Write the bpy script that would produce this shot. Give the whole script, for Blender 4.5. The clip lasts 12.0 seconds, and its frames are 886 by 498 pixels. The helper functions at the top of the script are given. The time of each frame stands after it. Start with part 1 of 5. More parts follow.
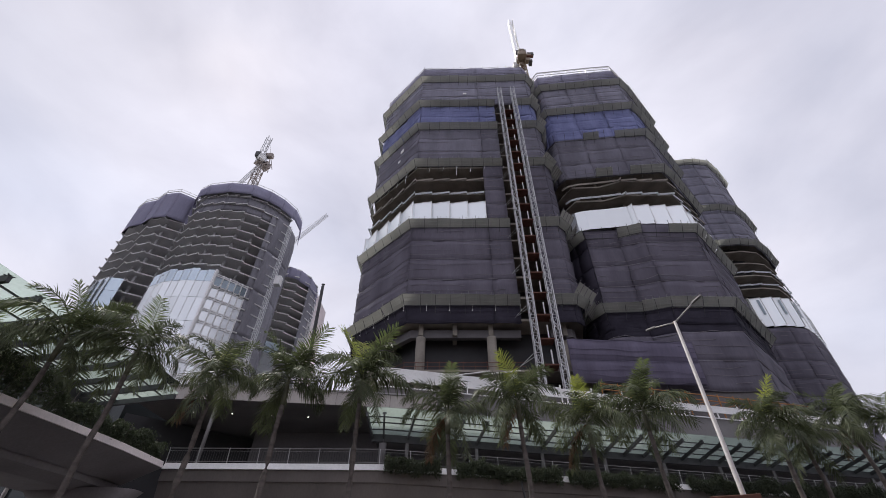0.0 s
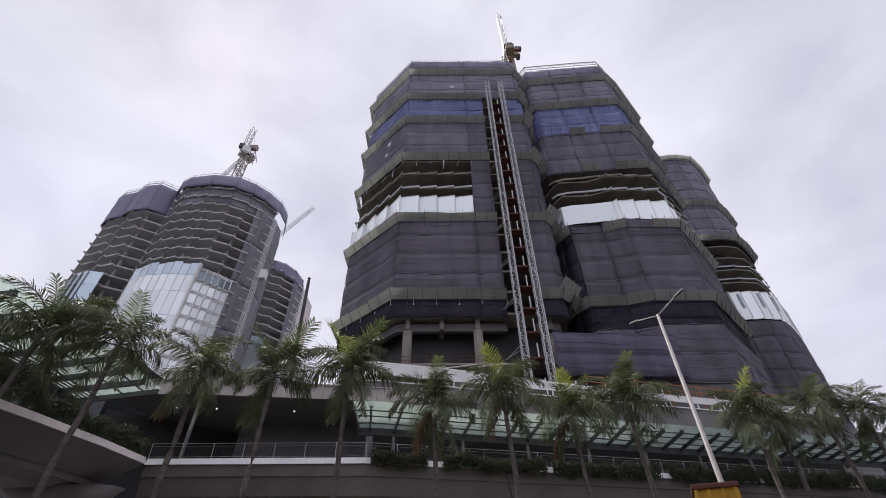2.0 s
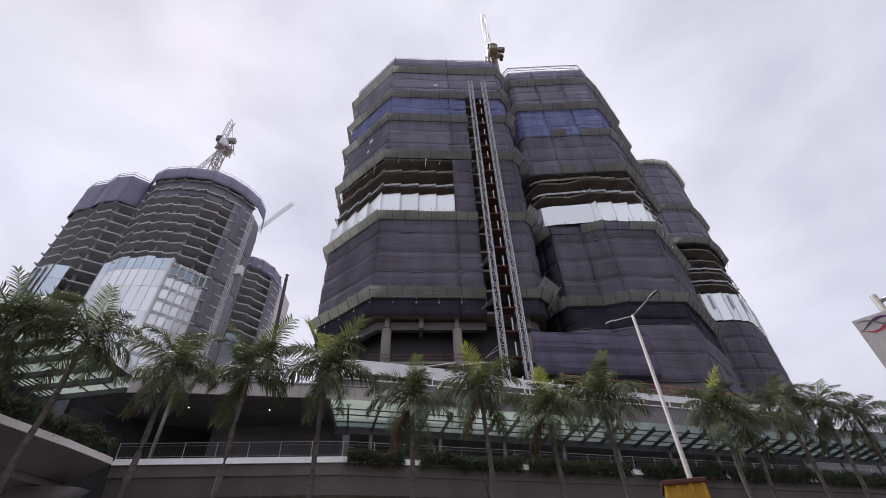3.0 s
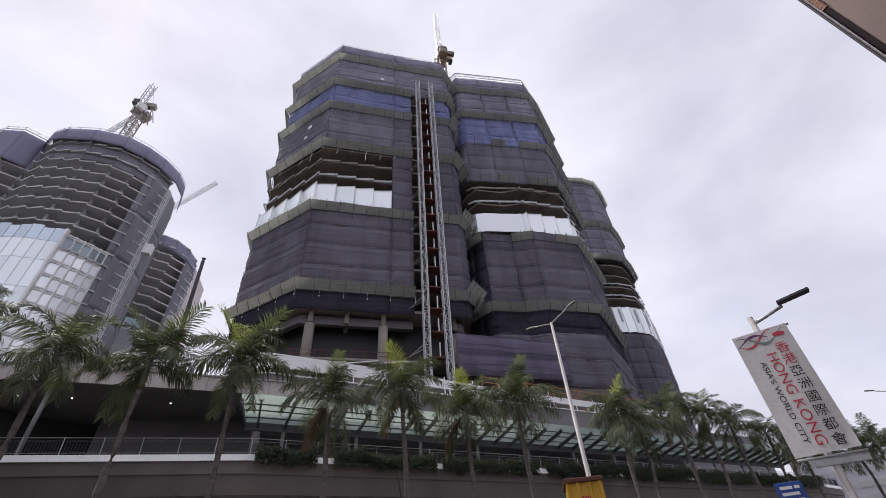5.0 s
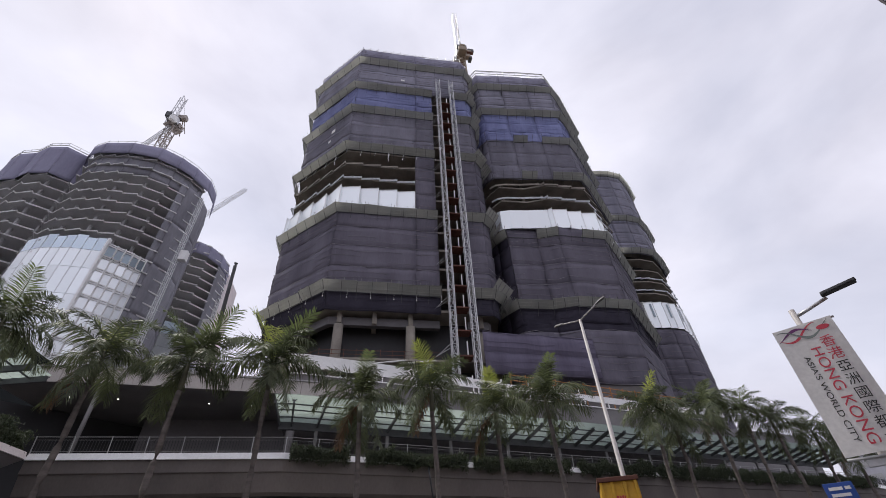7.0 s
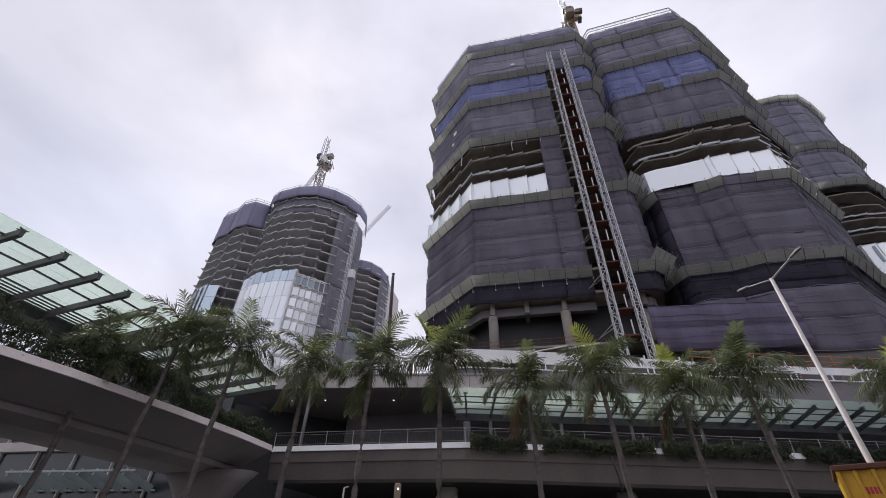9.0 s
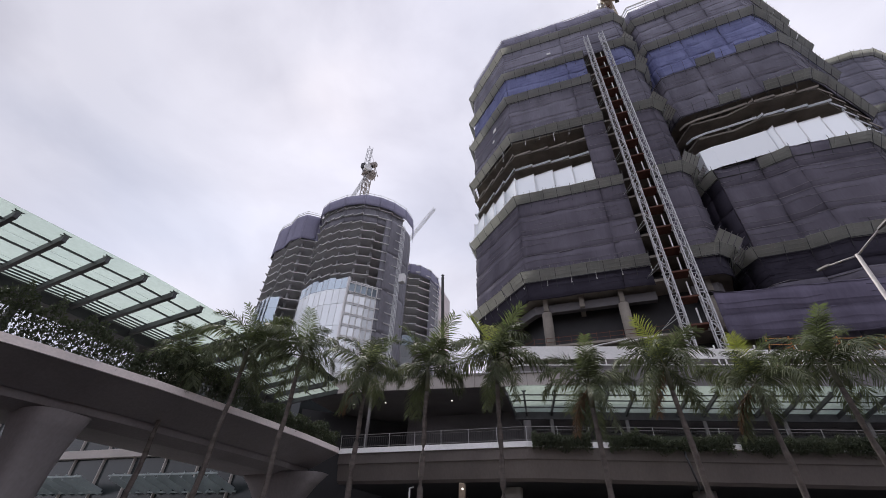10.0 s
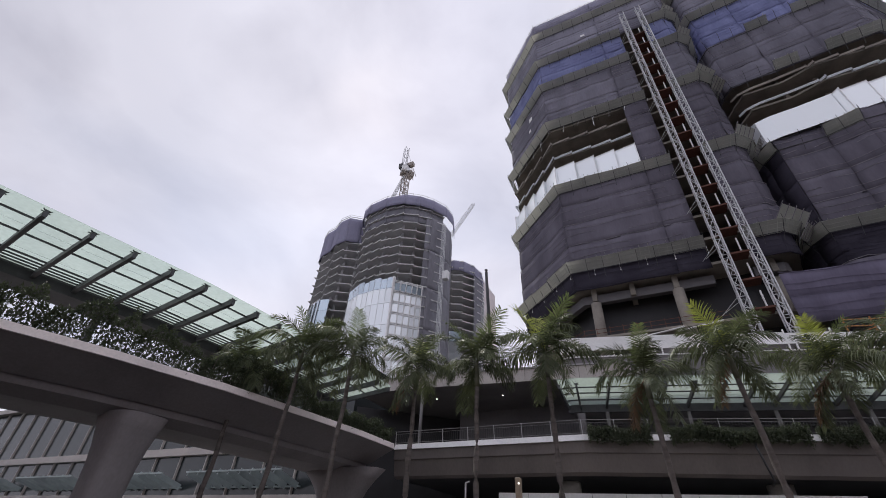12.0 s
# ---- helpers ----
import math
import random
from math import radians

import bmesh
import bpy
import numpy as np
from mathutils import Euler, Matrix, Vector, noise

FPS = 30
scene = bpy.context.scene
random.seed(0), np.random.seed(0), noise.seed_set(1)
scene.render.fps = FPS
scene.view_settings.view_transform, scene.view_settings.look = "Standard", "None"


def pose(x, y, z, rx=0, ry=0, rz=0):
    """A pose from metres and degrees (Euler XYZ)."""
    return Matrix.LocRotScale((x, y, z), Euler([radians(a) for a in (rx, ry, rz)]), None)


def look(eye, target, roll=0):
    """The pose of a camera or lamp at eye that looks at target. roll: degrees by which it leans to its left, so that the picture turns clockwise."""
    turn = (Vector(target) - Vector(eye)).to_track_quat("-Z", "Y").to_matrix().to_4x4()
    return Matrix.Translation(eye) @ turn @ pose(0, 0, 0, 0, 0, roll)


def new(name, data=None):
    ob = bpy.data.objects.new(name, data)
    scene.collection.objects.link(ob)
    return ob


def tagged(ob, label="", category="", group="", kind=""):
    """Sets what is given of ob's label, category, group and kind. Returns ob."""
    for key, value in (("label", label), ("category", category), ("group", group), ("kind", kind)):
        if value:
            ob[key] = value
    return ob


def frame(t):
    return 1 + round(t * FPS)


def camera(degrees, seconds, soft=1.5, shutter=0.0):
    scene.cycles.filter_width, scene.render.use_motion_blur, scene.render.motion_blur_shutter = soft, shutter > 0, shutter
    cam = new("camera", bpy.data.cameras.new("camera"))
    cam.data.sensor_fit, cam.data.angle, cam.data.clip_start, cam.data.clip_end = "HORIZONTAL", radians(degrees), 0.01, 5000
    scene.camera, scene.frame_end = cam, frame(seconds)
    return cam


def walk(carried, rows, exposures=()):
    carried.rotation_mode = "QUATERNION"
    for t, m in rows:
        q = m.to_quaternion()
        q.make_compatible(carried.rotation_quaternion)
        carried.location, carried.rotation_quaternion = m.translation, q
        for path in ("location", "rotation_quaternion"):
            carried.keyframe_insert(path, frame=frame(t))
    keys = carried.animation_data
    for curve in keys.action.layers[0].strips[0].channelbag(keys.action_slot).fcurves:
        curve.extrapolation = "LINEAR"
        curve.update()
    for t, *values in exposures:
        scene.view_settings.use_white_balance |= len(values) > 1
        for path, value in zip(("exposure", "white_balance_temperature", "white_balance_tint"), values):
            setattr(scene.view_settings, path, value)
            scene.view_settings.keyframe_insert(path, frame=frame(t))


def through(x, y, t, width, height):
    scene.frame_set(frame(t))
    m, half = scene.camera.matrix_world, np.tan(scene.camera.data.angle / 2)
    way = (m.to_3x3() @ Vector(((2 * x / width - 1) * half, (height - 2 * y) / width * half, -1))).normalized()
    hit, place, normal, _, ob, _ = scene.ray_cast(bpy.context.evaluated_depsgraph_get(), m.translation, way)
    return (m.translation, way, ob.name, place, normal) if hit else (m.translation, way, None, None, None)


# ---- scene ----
cam = camera(93.16, 12.0, soft=0.9)
PATH = [
    (0.0, pose(0, 0, 1.6, 130.10, -0.51, 0.75)),
    (0.5, pose(0, 0, 1.6, 129.83, -0.40, 1.15)),
    (1.0, pose(0, 0, 1.6, 129.69, -0.20, 0.95)),
    (1.5, pose(0, 0, 1.6, 129.49, 0.11, 0.28)),
    (2.0, pose(0, 0, 1.6, 129.27, 0.48, -0.71)),
    (2.5, pose(0, 0, 1.6, 129.10, 0.95, -1.91)),
    (4.5, pose(0, 0, 1.6, 128.62, 2.85, -10.33)),
    (5.0, pose(0, 0, 1.6, 128.48, 3.34, -13.53)),
    (5.5, pose(0, 0, 1.6, 128.46, 3.66, -15.30)),
    (6.0, pose(0, 0, 1.6, 128.51, 3.65, -15.53)),
    (6.5, pose(0, 0, 1.6, 128.60, 3.29, -13.69)),
    (8.5, pose(0, 0, 1.6, 127.76, -0.58, 6.06)),
    (9.0, pose(0, 0, 1.6, 127.40, -1.29, 11.32)),
    (9.5, pose(0, 0, 1.6, 127.18, -1.73, 15.61)),
    (10.0, pose(0, 0, 1.6, 127.18, -2.01, 18.92)),
    (10.5, pose(0, 0, 1.6, 127.17, -2.26, 20.93)),
    (11.0, pose(0, 0, 1.6, 127.02, -2.44, 22.63)),
    (11.5, pose(0, 0, 1.6, 126.69, -2.60, 24.09)),
    (12.0, pose(0, 0, 1.6, 126.35, -2.71, 25.54)),
]
walk(cam, PATH, ((0.0, 0.2), (2.5, 0.22), (5.5, 0.3), (6.5, 0.3), (8.5, 0.28), (12.0, 0.23)))

# ---- world and sun: bright overcast, the sun veiled behind the cloud ahead ----
SUN_AZ, SUN_EL = -48.0, 57.0
sun_dir = Vector((math.sin(radians(SUN_AZ)) * math.cos(radians(SUN_EL)), math.cos(radians(SUN_AZ)) * math.cos(radians(SUN_EL)), math.sin(radians(SUN_EL))))
world = bpy.data.worlds.new("overcast_sky")
scene.world = world
world.use_nodes = True
wn, wl = world.node_tree.nodes, world.node_tree.links
wn.clear()


def wnode(kind, **values):
    n = wn.new(kind)
    for k, v in values.items():
        n.inputs[k].default_value = v
    return n


w_out = wn.new("ShaderNodeOutputWorld")
w_bg = wn.new("ShaderNodeBackground")
w_sky = wn.new("ShaderNodeTexSky")
w_sky.sky_type, w_sky.sun_disc = "NISHITA", False
w_sky.sun_elevation, w_sky.sun_rotation = radians(SUN_EL), radians(SUN_AZ)
w_scale = wn.new("ShaderNodeVectorMath")
w_scale.operation = "SCALE"
w_scale.inputs["Scale"].default_value = 0.12
w_co = wn.new("ShaderNodeTexCoord")
w_map = wnode("ShaderNodeMapping", Scale=(1.0, 1.0, 1.7), Location=(2.3, 0.7, 0.4))
w_n1 = wnode("ShaderNodeTexNoise", Scale=2.1, Detail=7.0, Roughness=0.52, Distortion=0.3)
w_n2 = wnode("ShaderNodeTexNoise", Scale=1.3, Detail=4.0, Roughness=0.5)
w_ramp = wn.new("ShaderNodeValToRGB")
w_ramp.color_ramp.elements[0].position, w_ramp.color_ramp.elements[0].color = 0.30, (0.53, 0.524, 0.62, 1)
w_ramp.color_ramp.elements[1].position, w_ramp.color_ramp.elements[1].color = 0.68, (0.80, 0.79, 0.90, 1)
w_cover = wnode("ShaderNodeMapRange", **{"From Min": 0.30, "From Max": 0.48, "To Min": 0.72, "To Max": 0.97})
w_mix = wn.new("ShaderNodeMix")
w_mix.data_type = "RGBA"
w_dot = wn.new("ShaderNodeVectorMath")
w_dot.operation = "DOT_PRODUCT"
w_dot.inputs[1].default_value = sun_dir
w_glow = wnode("ShaderNodeMapRange", **{"From Min": 0.90, "From Max": 1.0, "To Min": 0.0, "To Max": 1.0})
w_glow.interpolation_type = "SMOOTHERSTEP"
w_gain = wnode("ShaderNodeMath")
w_gain.operation = "MULTIPLY_ADD"
w_gain.inputs[1].default_value, w_gain.inputs[2].default_value = 0.11, 0.975
# a heavier grey cloud to the west
w_west = wn.new("ShaderNodeVectorMath")
w_west.operation = "DOT_PRODUCT"
w_west.inputs[1].default_value = (math.sin(radians(-84)) * math.cos(radians(50)), math.cos(radians(-84)) * math.cos(radians(50)), math.sin(radians(50)))
w_dim = wnode("ShaderNodeMapRange", **{"From Min": 0.84, "From Max": 1.0, "To Min": 1.0, "To Max": 0.8})
w_dim.interpolation_type = "SMOOTHSTEP"
w_both = wnode("ShaderNodeMath")
w_both.operation = "MULTIPLY"
w_fin = wn.new("ShaderNodeVectorMath")
w_fin.operation = "SCALE"
wl.new(w_co.outputs["Generated"], w_map.inputs["Vector"])
wl.new(w_map.outputs["Vector"], w_n1.inputs["Vector"])
wl.new(w_map.outputs["Vector"], w_n2.inputs["Vector"])
wl.new(w_n1.outputs["Fac"], w_ramp.inputs["Fac"])
wl.new(w_n2.outputs["Fac"], w_cover.inputs["Value"])
wl.new(w_sky.outputs["Color"], w_scale.inputs[0])
wl.new(w_cover.outputs["Result"], w_mix.inputs["Factor"])
wl.new(w_scale.outputs["Vector"], w_mix.inputs["A"])
wl.new(w_ramp.outputs["Color"], w_mix.inputs["B"])
wl.new(w_co.outputs["Generated"], w_dot.inputs[0])
wl.new(w_dot.outputs["Value"], w_glow.inputs["Value"])
wl.new(w_glow.outputs["Result"], w_gain.inputs[0])
wl.new(w_mix.outputs["Result"], w_fin.inputs[0])
wl.new(w_co.outputs["Generated"], w_west.inputs[0])
wl.new(w_west.outputs["Value"], w_dim.inputs["Value"])
wl.new(w_gain.outputs["Value"], w_both.inputs[0])
wl.new(w_dim.outputs["Result"], w_both.inputs[1])
wl.new(w_both.outputs["Value"], w_fin.inputs["Scale"])
wl.new(w_fin.outputs["Vector"], w_bg.inputs["Color"])
wl.new(w_bg.outputs["Background"], w_out.inputs["Surface"])
w_bg.inputs["Strength"].default_value = 1.0

sun = new("sun", bpy.data.lights.new("sun", "SUN"))
sun.data.energy, sun.data.angle, sun.data.color = 2.2, radians(8), (1.0, 0.96, 0.9)
sun.matrix_world = look(sun_dir * 300, (0, 0, 0))


# ---- materials ----
def mat(name, col, col2=None, rough=0.7, metal=0.0, scale=1.5, fine=25.0, bump=0.2, spread=0.12, stretch=(1, 1, 1), through=0.0, spec=0.5, clear=0.0):
    """A surface that varies at two scales, by piece, with fine relief; through: the share of light that a thin leaf or sheet lets pass."""
    m = bpy.data.materials.new(name)
    m.use_nodes = True
    n, l = m.node_tree.nodes, m.node_tree.links
    b = n["Principled BSDF"]
    col2 = col2 or tuple(c * 0.7 for c in col)
    co = n.new("ShaderNodeTexCoord")
    mp = n.new("ShaderNodeMapping")
    mp.inputs["Scale"].default_value = stretch
    l.new(co.outputs["Object"], mp.inputs["Vector"])
    big, small = n.new("ShaderNodeTexNoise"), n.new("ShaderNodeTexNoise")
    big.inputs["Scale"].default_value, big.inputs["Detail"].default_value = scale, 5
    small.inputs["Scale"].default_value, small.inputs["Detail"].default_value = fine, 3
    for t in (big, small):
        l.new(mp.outputs["Vector"], t.inputs["Vector"])
    ramp = n.new("ShaderNodeValToRGB")
    ramp.color_ramp.elements[0].position, ramp.color_ramp.elements[0].color = 0.3, (*col2, 1)
    ramp.color_ramp.elements[1].position, ramp.color_ramp.elements[1].color = 0.65, (*col, 1)
    l.new(big.outputs["Fac"], ramp.inputs["Fac"])
    info, geo = n.new("ShaderNodeObjectInfo"), n.new("ShaderNodeNewGeometry")
    add = n.new("ShaderNodeMath")
    add.operation = "ADD"
    l.new(info.outputs["Random"], add.inputs[0])
    l.new(geo.outputs["Random Per Island"], add.inputs[1])
    rng = n.new("ShaderNodeMapRange")
    rng.inputs["From Max"].default_value = 2.0
    rng.inputs["To Min"].default_value, rng.inputs["To Max"].default_value = 1 - spread, 1 + spread
    l.new(add.outputs["Value"], rng.inputs["Value"])
    fm = n.new("ShaderNodeMapRange")
    fm.inputs["To Min"].default_value, fm.inputs["To Max"].default_value = 0.85, 1.15
    l.new(small.outputs["Fac"], fm.inputs["Value"])
    mul = n.new("ShaderNodeMath")
    mul.operation = "MULTIPLY"
    l.new(rng.outputs["Result"], mul.inputs[0])
    l.new(fm.outputs["Result"], mul.inputs[1])
    sc = n.new("ShaderNodeVectorMath")
    sc.operation = "SCALE"
    l.new(ramp.outputs["Color"], sc.inputs[0])
    l.new(mul.outputs["Value"], sc.inputs["Scale"])
    l.new(sc.outputs["Vector"], b.inputs["Base Color"])
    b.inputs["Roughness"].default_value, b.inputs["Metallic"].default_value = rough, metal
    b.inputs["Specular IOR Level"].default_value = spec
    if bump:
        bp = n.new("ShaderNodeBump")
        bp.inputs["Strength"].default_value, bp.inputs["Distance"].default_value = bump, 0.03
        l.new(small.outputs["Fac"], bp.inputs["Height"])
        l.new(bp.outputs["Normal"], b.inputs["Normal"])
    if through:
        tr, mx = n.new("ShaderNodeBsdfTranslucent"), n.new("ShaderNodeMixShader")
        l.new(sc.outputs["Vector"], tr.inputs["Color"])
        mx.inputs["Fac"].default_value = through
        l.new(b.outputs["BSDF"], mx.inputs[1])
        l.new(tr.outputs["BSDF"], mx.inputs[2])
        l.new(mx.outputs["Shader"], n["Material Output"].inputs["Surface"])
        if clear:
            tp, m2 = n.new("ShaderNodeBsdfTransparent"), n.new("ShaderNodeMixShader")
            tp.inputs["Color"].default_value = (0.86, 0.92, 0.88, 1)
            m2.inputs["Fac"].default_value = clear
            l.new(mx.outputs["Shader"], m2.inputs[1])
            l.new(tp.outputs["BSDF"], m2.inputs[2])
            l.new(m2.outputs["Shader"], n["Material Output"].inputs["Surface"])
    return m


def glass(name, col, rough=0.05, alpha=0.5, metal=0.0):
    """A tinted pane: part clear, part glossy."""
    m = bpy.data.materials.new(name)
    m.use_nodes = True
    n, l = m.node_tree.nodes, m.node_tree.links
    b = n["Principled BSDF"]
    info, rng, sc = n.new("ShaderNodeObjectInfo"), n.new("ShaderNodeMapRange"), n.new("ShaderNodeVectorMath")
    sc.operation = "SCALE"
    sc.inputs[0].default_value = col
    rng.inputs["To Min"].default_value, rng.inputs["To Max"].default_value = 0.8, 1.04
    l.new(info.outputs["Random"], rng.inputs["Value"])
    l.new(rng.outputs["Result"], sc.inputs["Scale"])
    l.new(sc.outputs["Vector"], b.inputs["Base Color"])
    b.inputs["Roughness"].default_value, b.inputs["Metallic"].default_value = rough, metal
    co, no, bp = n.new("ShaderNodeTexCoord"), n.new("ShaderNodeTexNoise"), n.new("ShaderNodeBump")
    no.inputs["Scale"].default_value = 0.6
    bp.inputs["Strength"].default_value, bp.inputs["Distance"].default_value = 0.02, 0.02
    l.new(co.outputs["Object"], no.inputs["Vector"])
    l.new(no.outputs["Fac"], bp.inputs["Height"])
    l.new(bp.outputs["Normal"], b.inputs["Normal"])
    if alpha < 1:
        tr, mx = n.new("ShaderNodeBsdfTransparent"), n.new("ShaderNodeMixShader")
        tr.inputs["Color"].default_value = (*[min(1, 0.55 + c * 0.5) for c in col], 1)
        mx.inputs["Fac"].default_value = alpha
        l.new(tr.outputs["BSDF"], mx.inputs[1])
        l.new(b.outputs["BSDF"], mx.inputs[2])
        l.new(mx.outputs["Shader"], n["Material Output"].inputs["Surface"])
    return m


M_asphalt = mat("asphalt", (0.06, 0.06, 0.062), rough=0.9, scale=0.3, fine=40)
M_concrete = mat("concrete", (0.33, 0.32, 0.31), (0.22, 0.21, 0.21), rough=0.85, scale=0.5, fine=12, bump=0.25)
M_concrete_dark = mat("weathered_concrete", (0.165, 0.152, 0.15), (0.115, 0.105, 0.104), rough=0.85, scale=0.35, fine=10)
M_stained = mat("stained_brown_concrete", (0.16, 0.139, 0.13), (0.102, 0.089, 0.084), rough=0.85, scale=0.3, fine=9, stretch=(1, 1, 0.5))
M_raw = mat("raw_concrete", (0.30, 0.27, 0.23), (0.18, 0.16, 0.14), rough=0.9, scale=0.4, fine=6, bump=0.3)
M_white = mat("white_paint", (0.86, 0.85, 0.84), (0.76, 0.75, 0.74), rough=0.6, scale=0.6, fine=9, bump=0.1, spread=0.05)
M_sheet = mat("white_sheeting", (0.88, 0.87, 0.87), (0.8, 0.79, 0.79), rough=0.5, scale=0.5, fine=6, bump=0.06, spread=0.06, through=0.5)
M_kerb = mat("pinkish_concrete", (0.78, 0.70, 0.67), (0.62, 0.56, 0.54), rough=0.8, scale=0.5, fine=9, bump=0.15, spread=0.12)
M_awning = mat("grey_green_sheet", (0.30, 0.35, 0.345), (0.22, 0.26, 0.255), rough=0.4, scale=0.6, fine=7, bump=0.05)
M_fascia = mat("beige_fascia_panel", (0.46, 0.42, 0.39), (0.37, 0.34, 0.32), rough=0.6, scale=0.5, fine=9, bump=0.1, spread=0.08)
M_panel = mat("white_panel", (0.80, 0.82, 0.84), (0.66, 0.69, 0.72), rough=0.4, scale=0.25, fine=3, bump=0.08, spread=0.08, through=0.45)
# Upper nets are paler than the lower ones: haze put into the colour.
M_net_top = mat("hazed_violet_net", (0.34, 0.33, 0.42), (0.25, 0.24, 0.31), rough=0.95, scale=0.2, fine=2.4, bump=0.8, spread=0.12, stretch=(1.6, 1.6, 0.4), spec=0.15)
M_net_slate = mat("hazed_slate_net", (0.285, 0.277, 0.335), (0.2, 0.195, 0.237), rough=0.95, scale=0.2, fine=2.6, bump=0.9, spread=0.18, stretch=(1.6, 1.6, 0.4), spec=0.15)
M_net_mid = mat("hazed_grey_net", (0.215, 0.207, 0.25), (0.148, 0.142, 0.173), rough=0.95, scale=0.2, fine=2.6, bump=0.9, spread=0.14, stretch=(1.6, 1.6, 0.4), spec=0.15)
# Darkened colour that carries the shade of the arcade and tower base.
M_recess = mat("shaded_recess", (0.125, 0.115, 0.12), (0.095, 0.088, 0.092), rough=0.5, scale=0.4, fine=6, bump=0.05)
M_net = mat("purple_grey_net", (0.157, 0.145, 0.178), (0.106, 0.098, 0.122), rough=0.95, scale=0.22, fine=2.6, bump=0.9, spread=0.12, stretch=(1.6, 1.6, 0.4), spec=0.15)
M_tape = mat("pale_net_tape", (0.27, 0.25, 0.275), rough=0.9, scale=0.4, fine=5, bump=0, spread=0.3, spec=0.2)
# Far tower colours are lightened: distance haze is put into them.
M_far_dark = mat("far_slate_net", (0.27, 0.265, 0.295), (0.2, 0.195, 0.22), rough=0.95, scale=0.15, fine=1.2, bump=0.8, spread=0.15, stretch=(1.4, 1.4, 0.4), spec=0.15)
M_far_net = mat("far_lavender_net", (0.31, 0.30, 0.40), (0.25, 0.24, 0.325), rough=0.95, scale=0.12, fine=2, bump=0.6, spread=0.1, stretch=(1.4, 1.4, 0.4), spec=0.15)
M_far_concrete = mat("hazed_grey_concrete", (0.58, 0.57, 0.57), (0.48, 0.47, 0.47), rough=0.9, scale=0.2, fine=3, bump=0.2)
M_far_core = mat("hazed_core_concrete", (0.46, 0.455, 0.46), (0.37, 0.365, 0.37), rough=0.9, scale=0.12, fine=2, bump=0.2)
M_net_blue = mat("blue_net", (0.235, 0.255, 0.44), (0.18, 0.195, 0.35), rough=0.9, scale=0.25, fine=2.2, bump=0.9, spread=0.1, stretch=(1.6, 1.6, 0.35), spec=0.15)
M_net_violet = mat("violet_net", (0.16, 0.143, 0.20), (0.105, 0.094, 0.132), rough=0.95, scale=0.2, fine=2.4, bump=0.8, spread=0.12, stretch=(1.6, 1.6, 0.4), spec=0.15)
M_olive = mat("olive_mesh", (0.50, 0.50, 0.45), (0.40, 0.40, 0.36), rough=0.9, scale=0.3, fine=8, bump=0.4, spread=0.2, spec=0.2, through=0.5)
M_steel = mat("galvanised_steel", (0.62, 0.62, 0.63), (0.45, 0.45, 0.46), rough=0.45, metal=0.5, scale=2, fine=20, bump=0.05)
M_steel_dark = mat("dark_steel", (0.075, 0.075, 0.08), rough=0.5, metal=0.3, scale=2, fine=20, bump=0.05)
# Dark net, deepened to hold the shade below fans and in the gap.
M_net_shaded = mat("shaded_dark_net", (0.055, 0.05, 0.068), (0.034, 0.031, 0.044), rough=0.95, scale=0.3, fine=3, bump=0.8, spread=0.15, spec=0.15)
M_rust = mat("red_oxide_steel", (0.15, 0.06, 0.042), rough=0.8, scale=1.5, fine=12)
M_orange = mat("orange_rail", (0.45, 0.2, 0.07), rough=0.7, scale=1, fine=10)
M_yellow = mat("yellow_steel", (0.72, 0.42, 0.03), (0.55, 0.3, 0.03), rough=0.55, scale=1.2, fine=10, bump=0.1)
M_crane = mat("crane_paint", (0.34, 0.27, 0.19), (0.24, 0.185, 0.14), rough=0.6, scale=1.2, fine=10)
# Crane paint greyed and lightened to hold distance haze.
M_far_crane = mat("hazed_crane_paint", (0.40, 0.35, 0.32), (0.28, 0.24, 0.22), rough=0.7, scale=0.8, fine=6)
M_grey_wall = mat("grey_cladding", (0.19, 0.178, 0.178), (0.145, 0.136, 0.136), rough=0.6, scale=0.4, fine=6, bump=0.1, spread=0.06)
# Near black: shade of voids and open floors, put into the colour.
M_dark = mat("near_black_shade", (0.028, 0.027, 0.03), rough=0.6, scale=0.5, fine=5, bump=0.05)
M_canopy = mat("frosted_canopy_glass", (0.55, 0.62, 0.575), (0.48, 0.55, 0.51), rough=0.3, scale=0.5, fine=6, bump=0.03, spread=0.05, through=0.7, clear=0.6)
M_facade_glass = glass("facade_glass", (0.62, 0.71, 0.78), 0.15, 1.0, 0.7)
M_facade_pale = glass("pale_facade_glass", (0.90, 0.93, 0.94), 0.35, 1.0, 0.75)
M_glass_far = glass("dim_far_glass", (0.30, 0.36, 0.40), 0.15, 1.0, 0.5)
M_glass_low = glass("station_glass", (0.03, 0.038, 0.04), 0.2, 1.0, 0.0)
M_leaf = mat("palm_leaf", (0.15, 0.175, 0.085), (0.07, 0.085, 0.045), rough=0.5, scale=0.9, fine=5, bump=0.1, spread=0.45, through=0.32)
M_leaf_new = mat("young_palm_leaf", (0.42, 0.46, 0.10), (0.32, 0.37, 0.08), rough=0.45, scale=0.8, fine=5, bump=0.1, spread=0.2, through=0.55)
M_leaf_mid = mat("fresh_palm_leaf", (0.17, 0.21, 0.08), (0.11, 0.14, 0.055), rough=0.5, scale=0.9, fine=5, bump=0.1, spread=0.3, through=0.45)
M_leaf_dry = mat("dry_palm_leaf", (0.2, 0.12, 0.07), (0.13, 0.08, 0.05), rough=0.8, scale=0.8, fine=5, bump=0.1, spread=0.2, through=0.25)
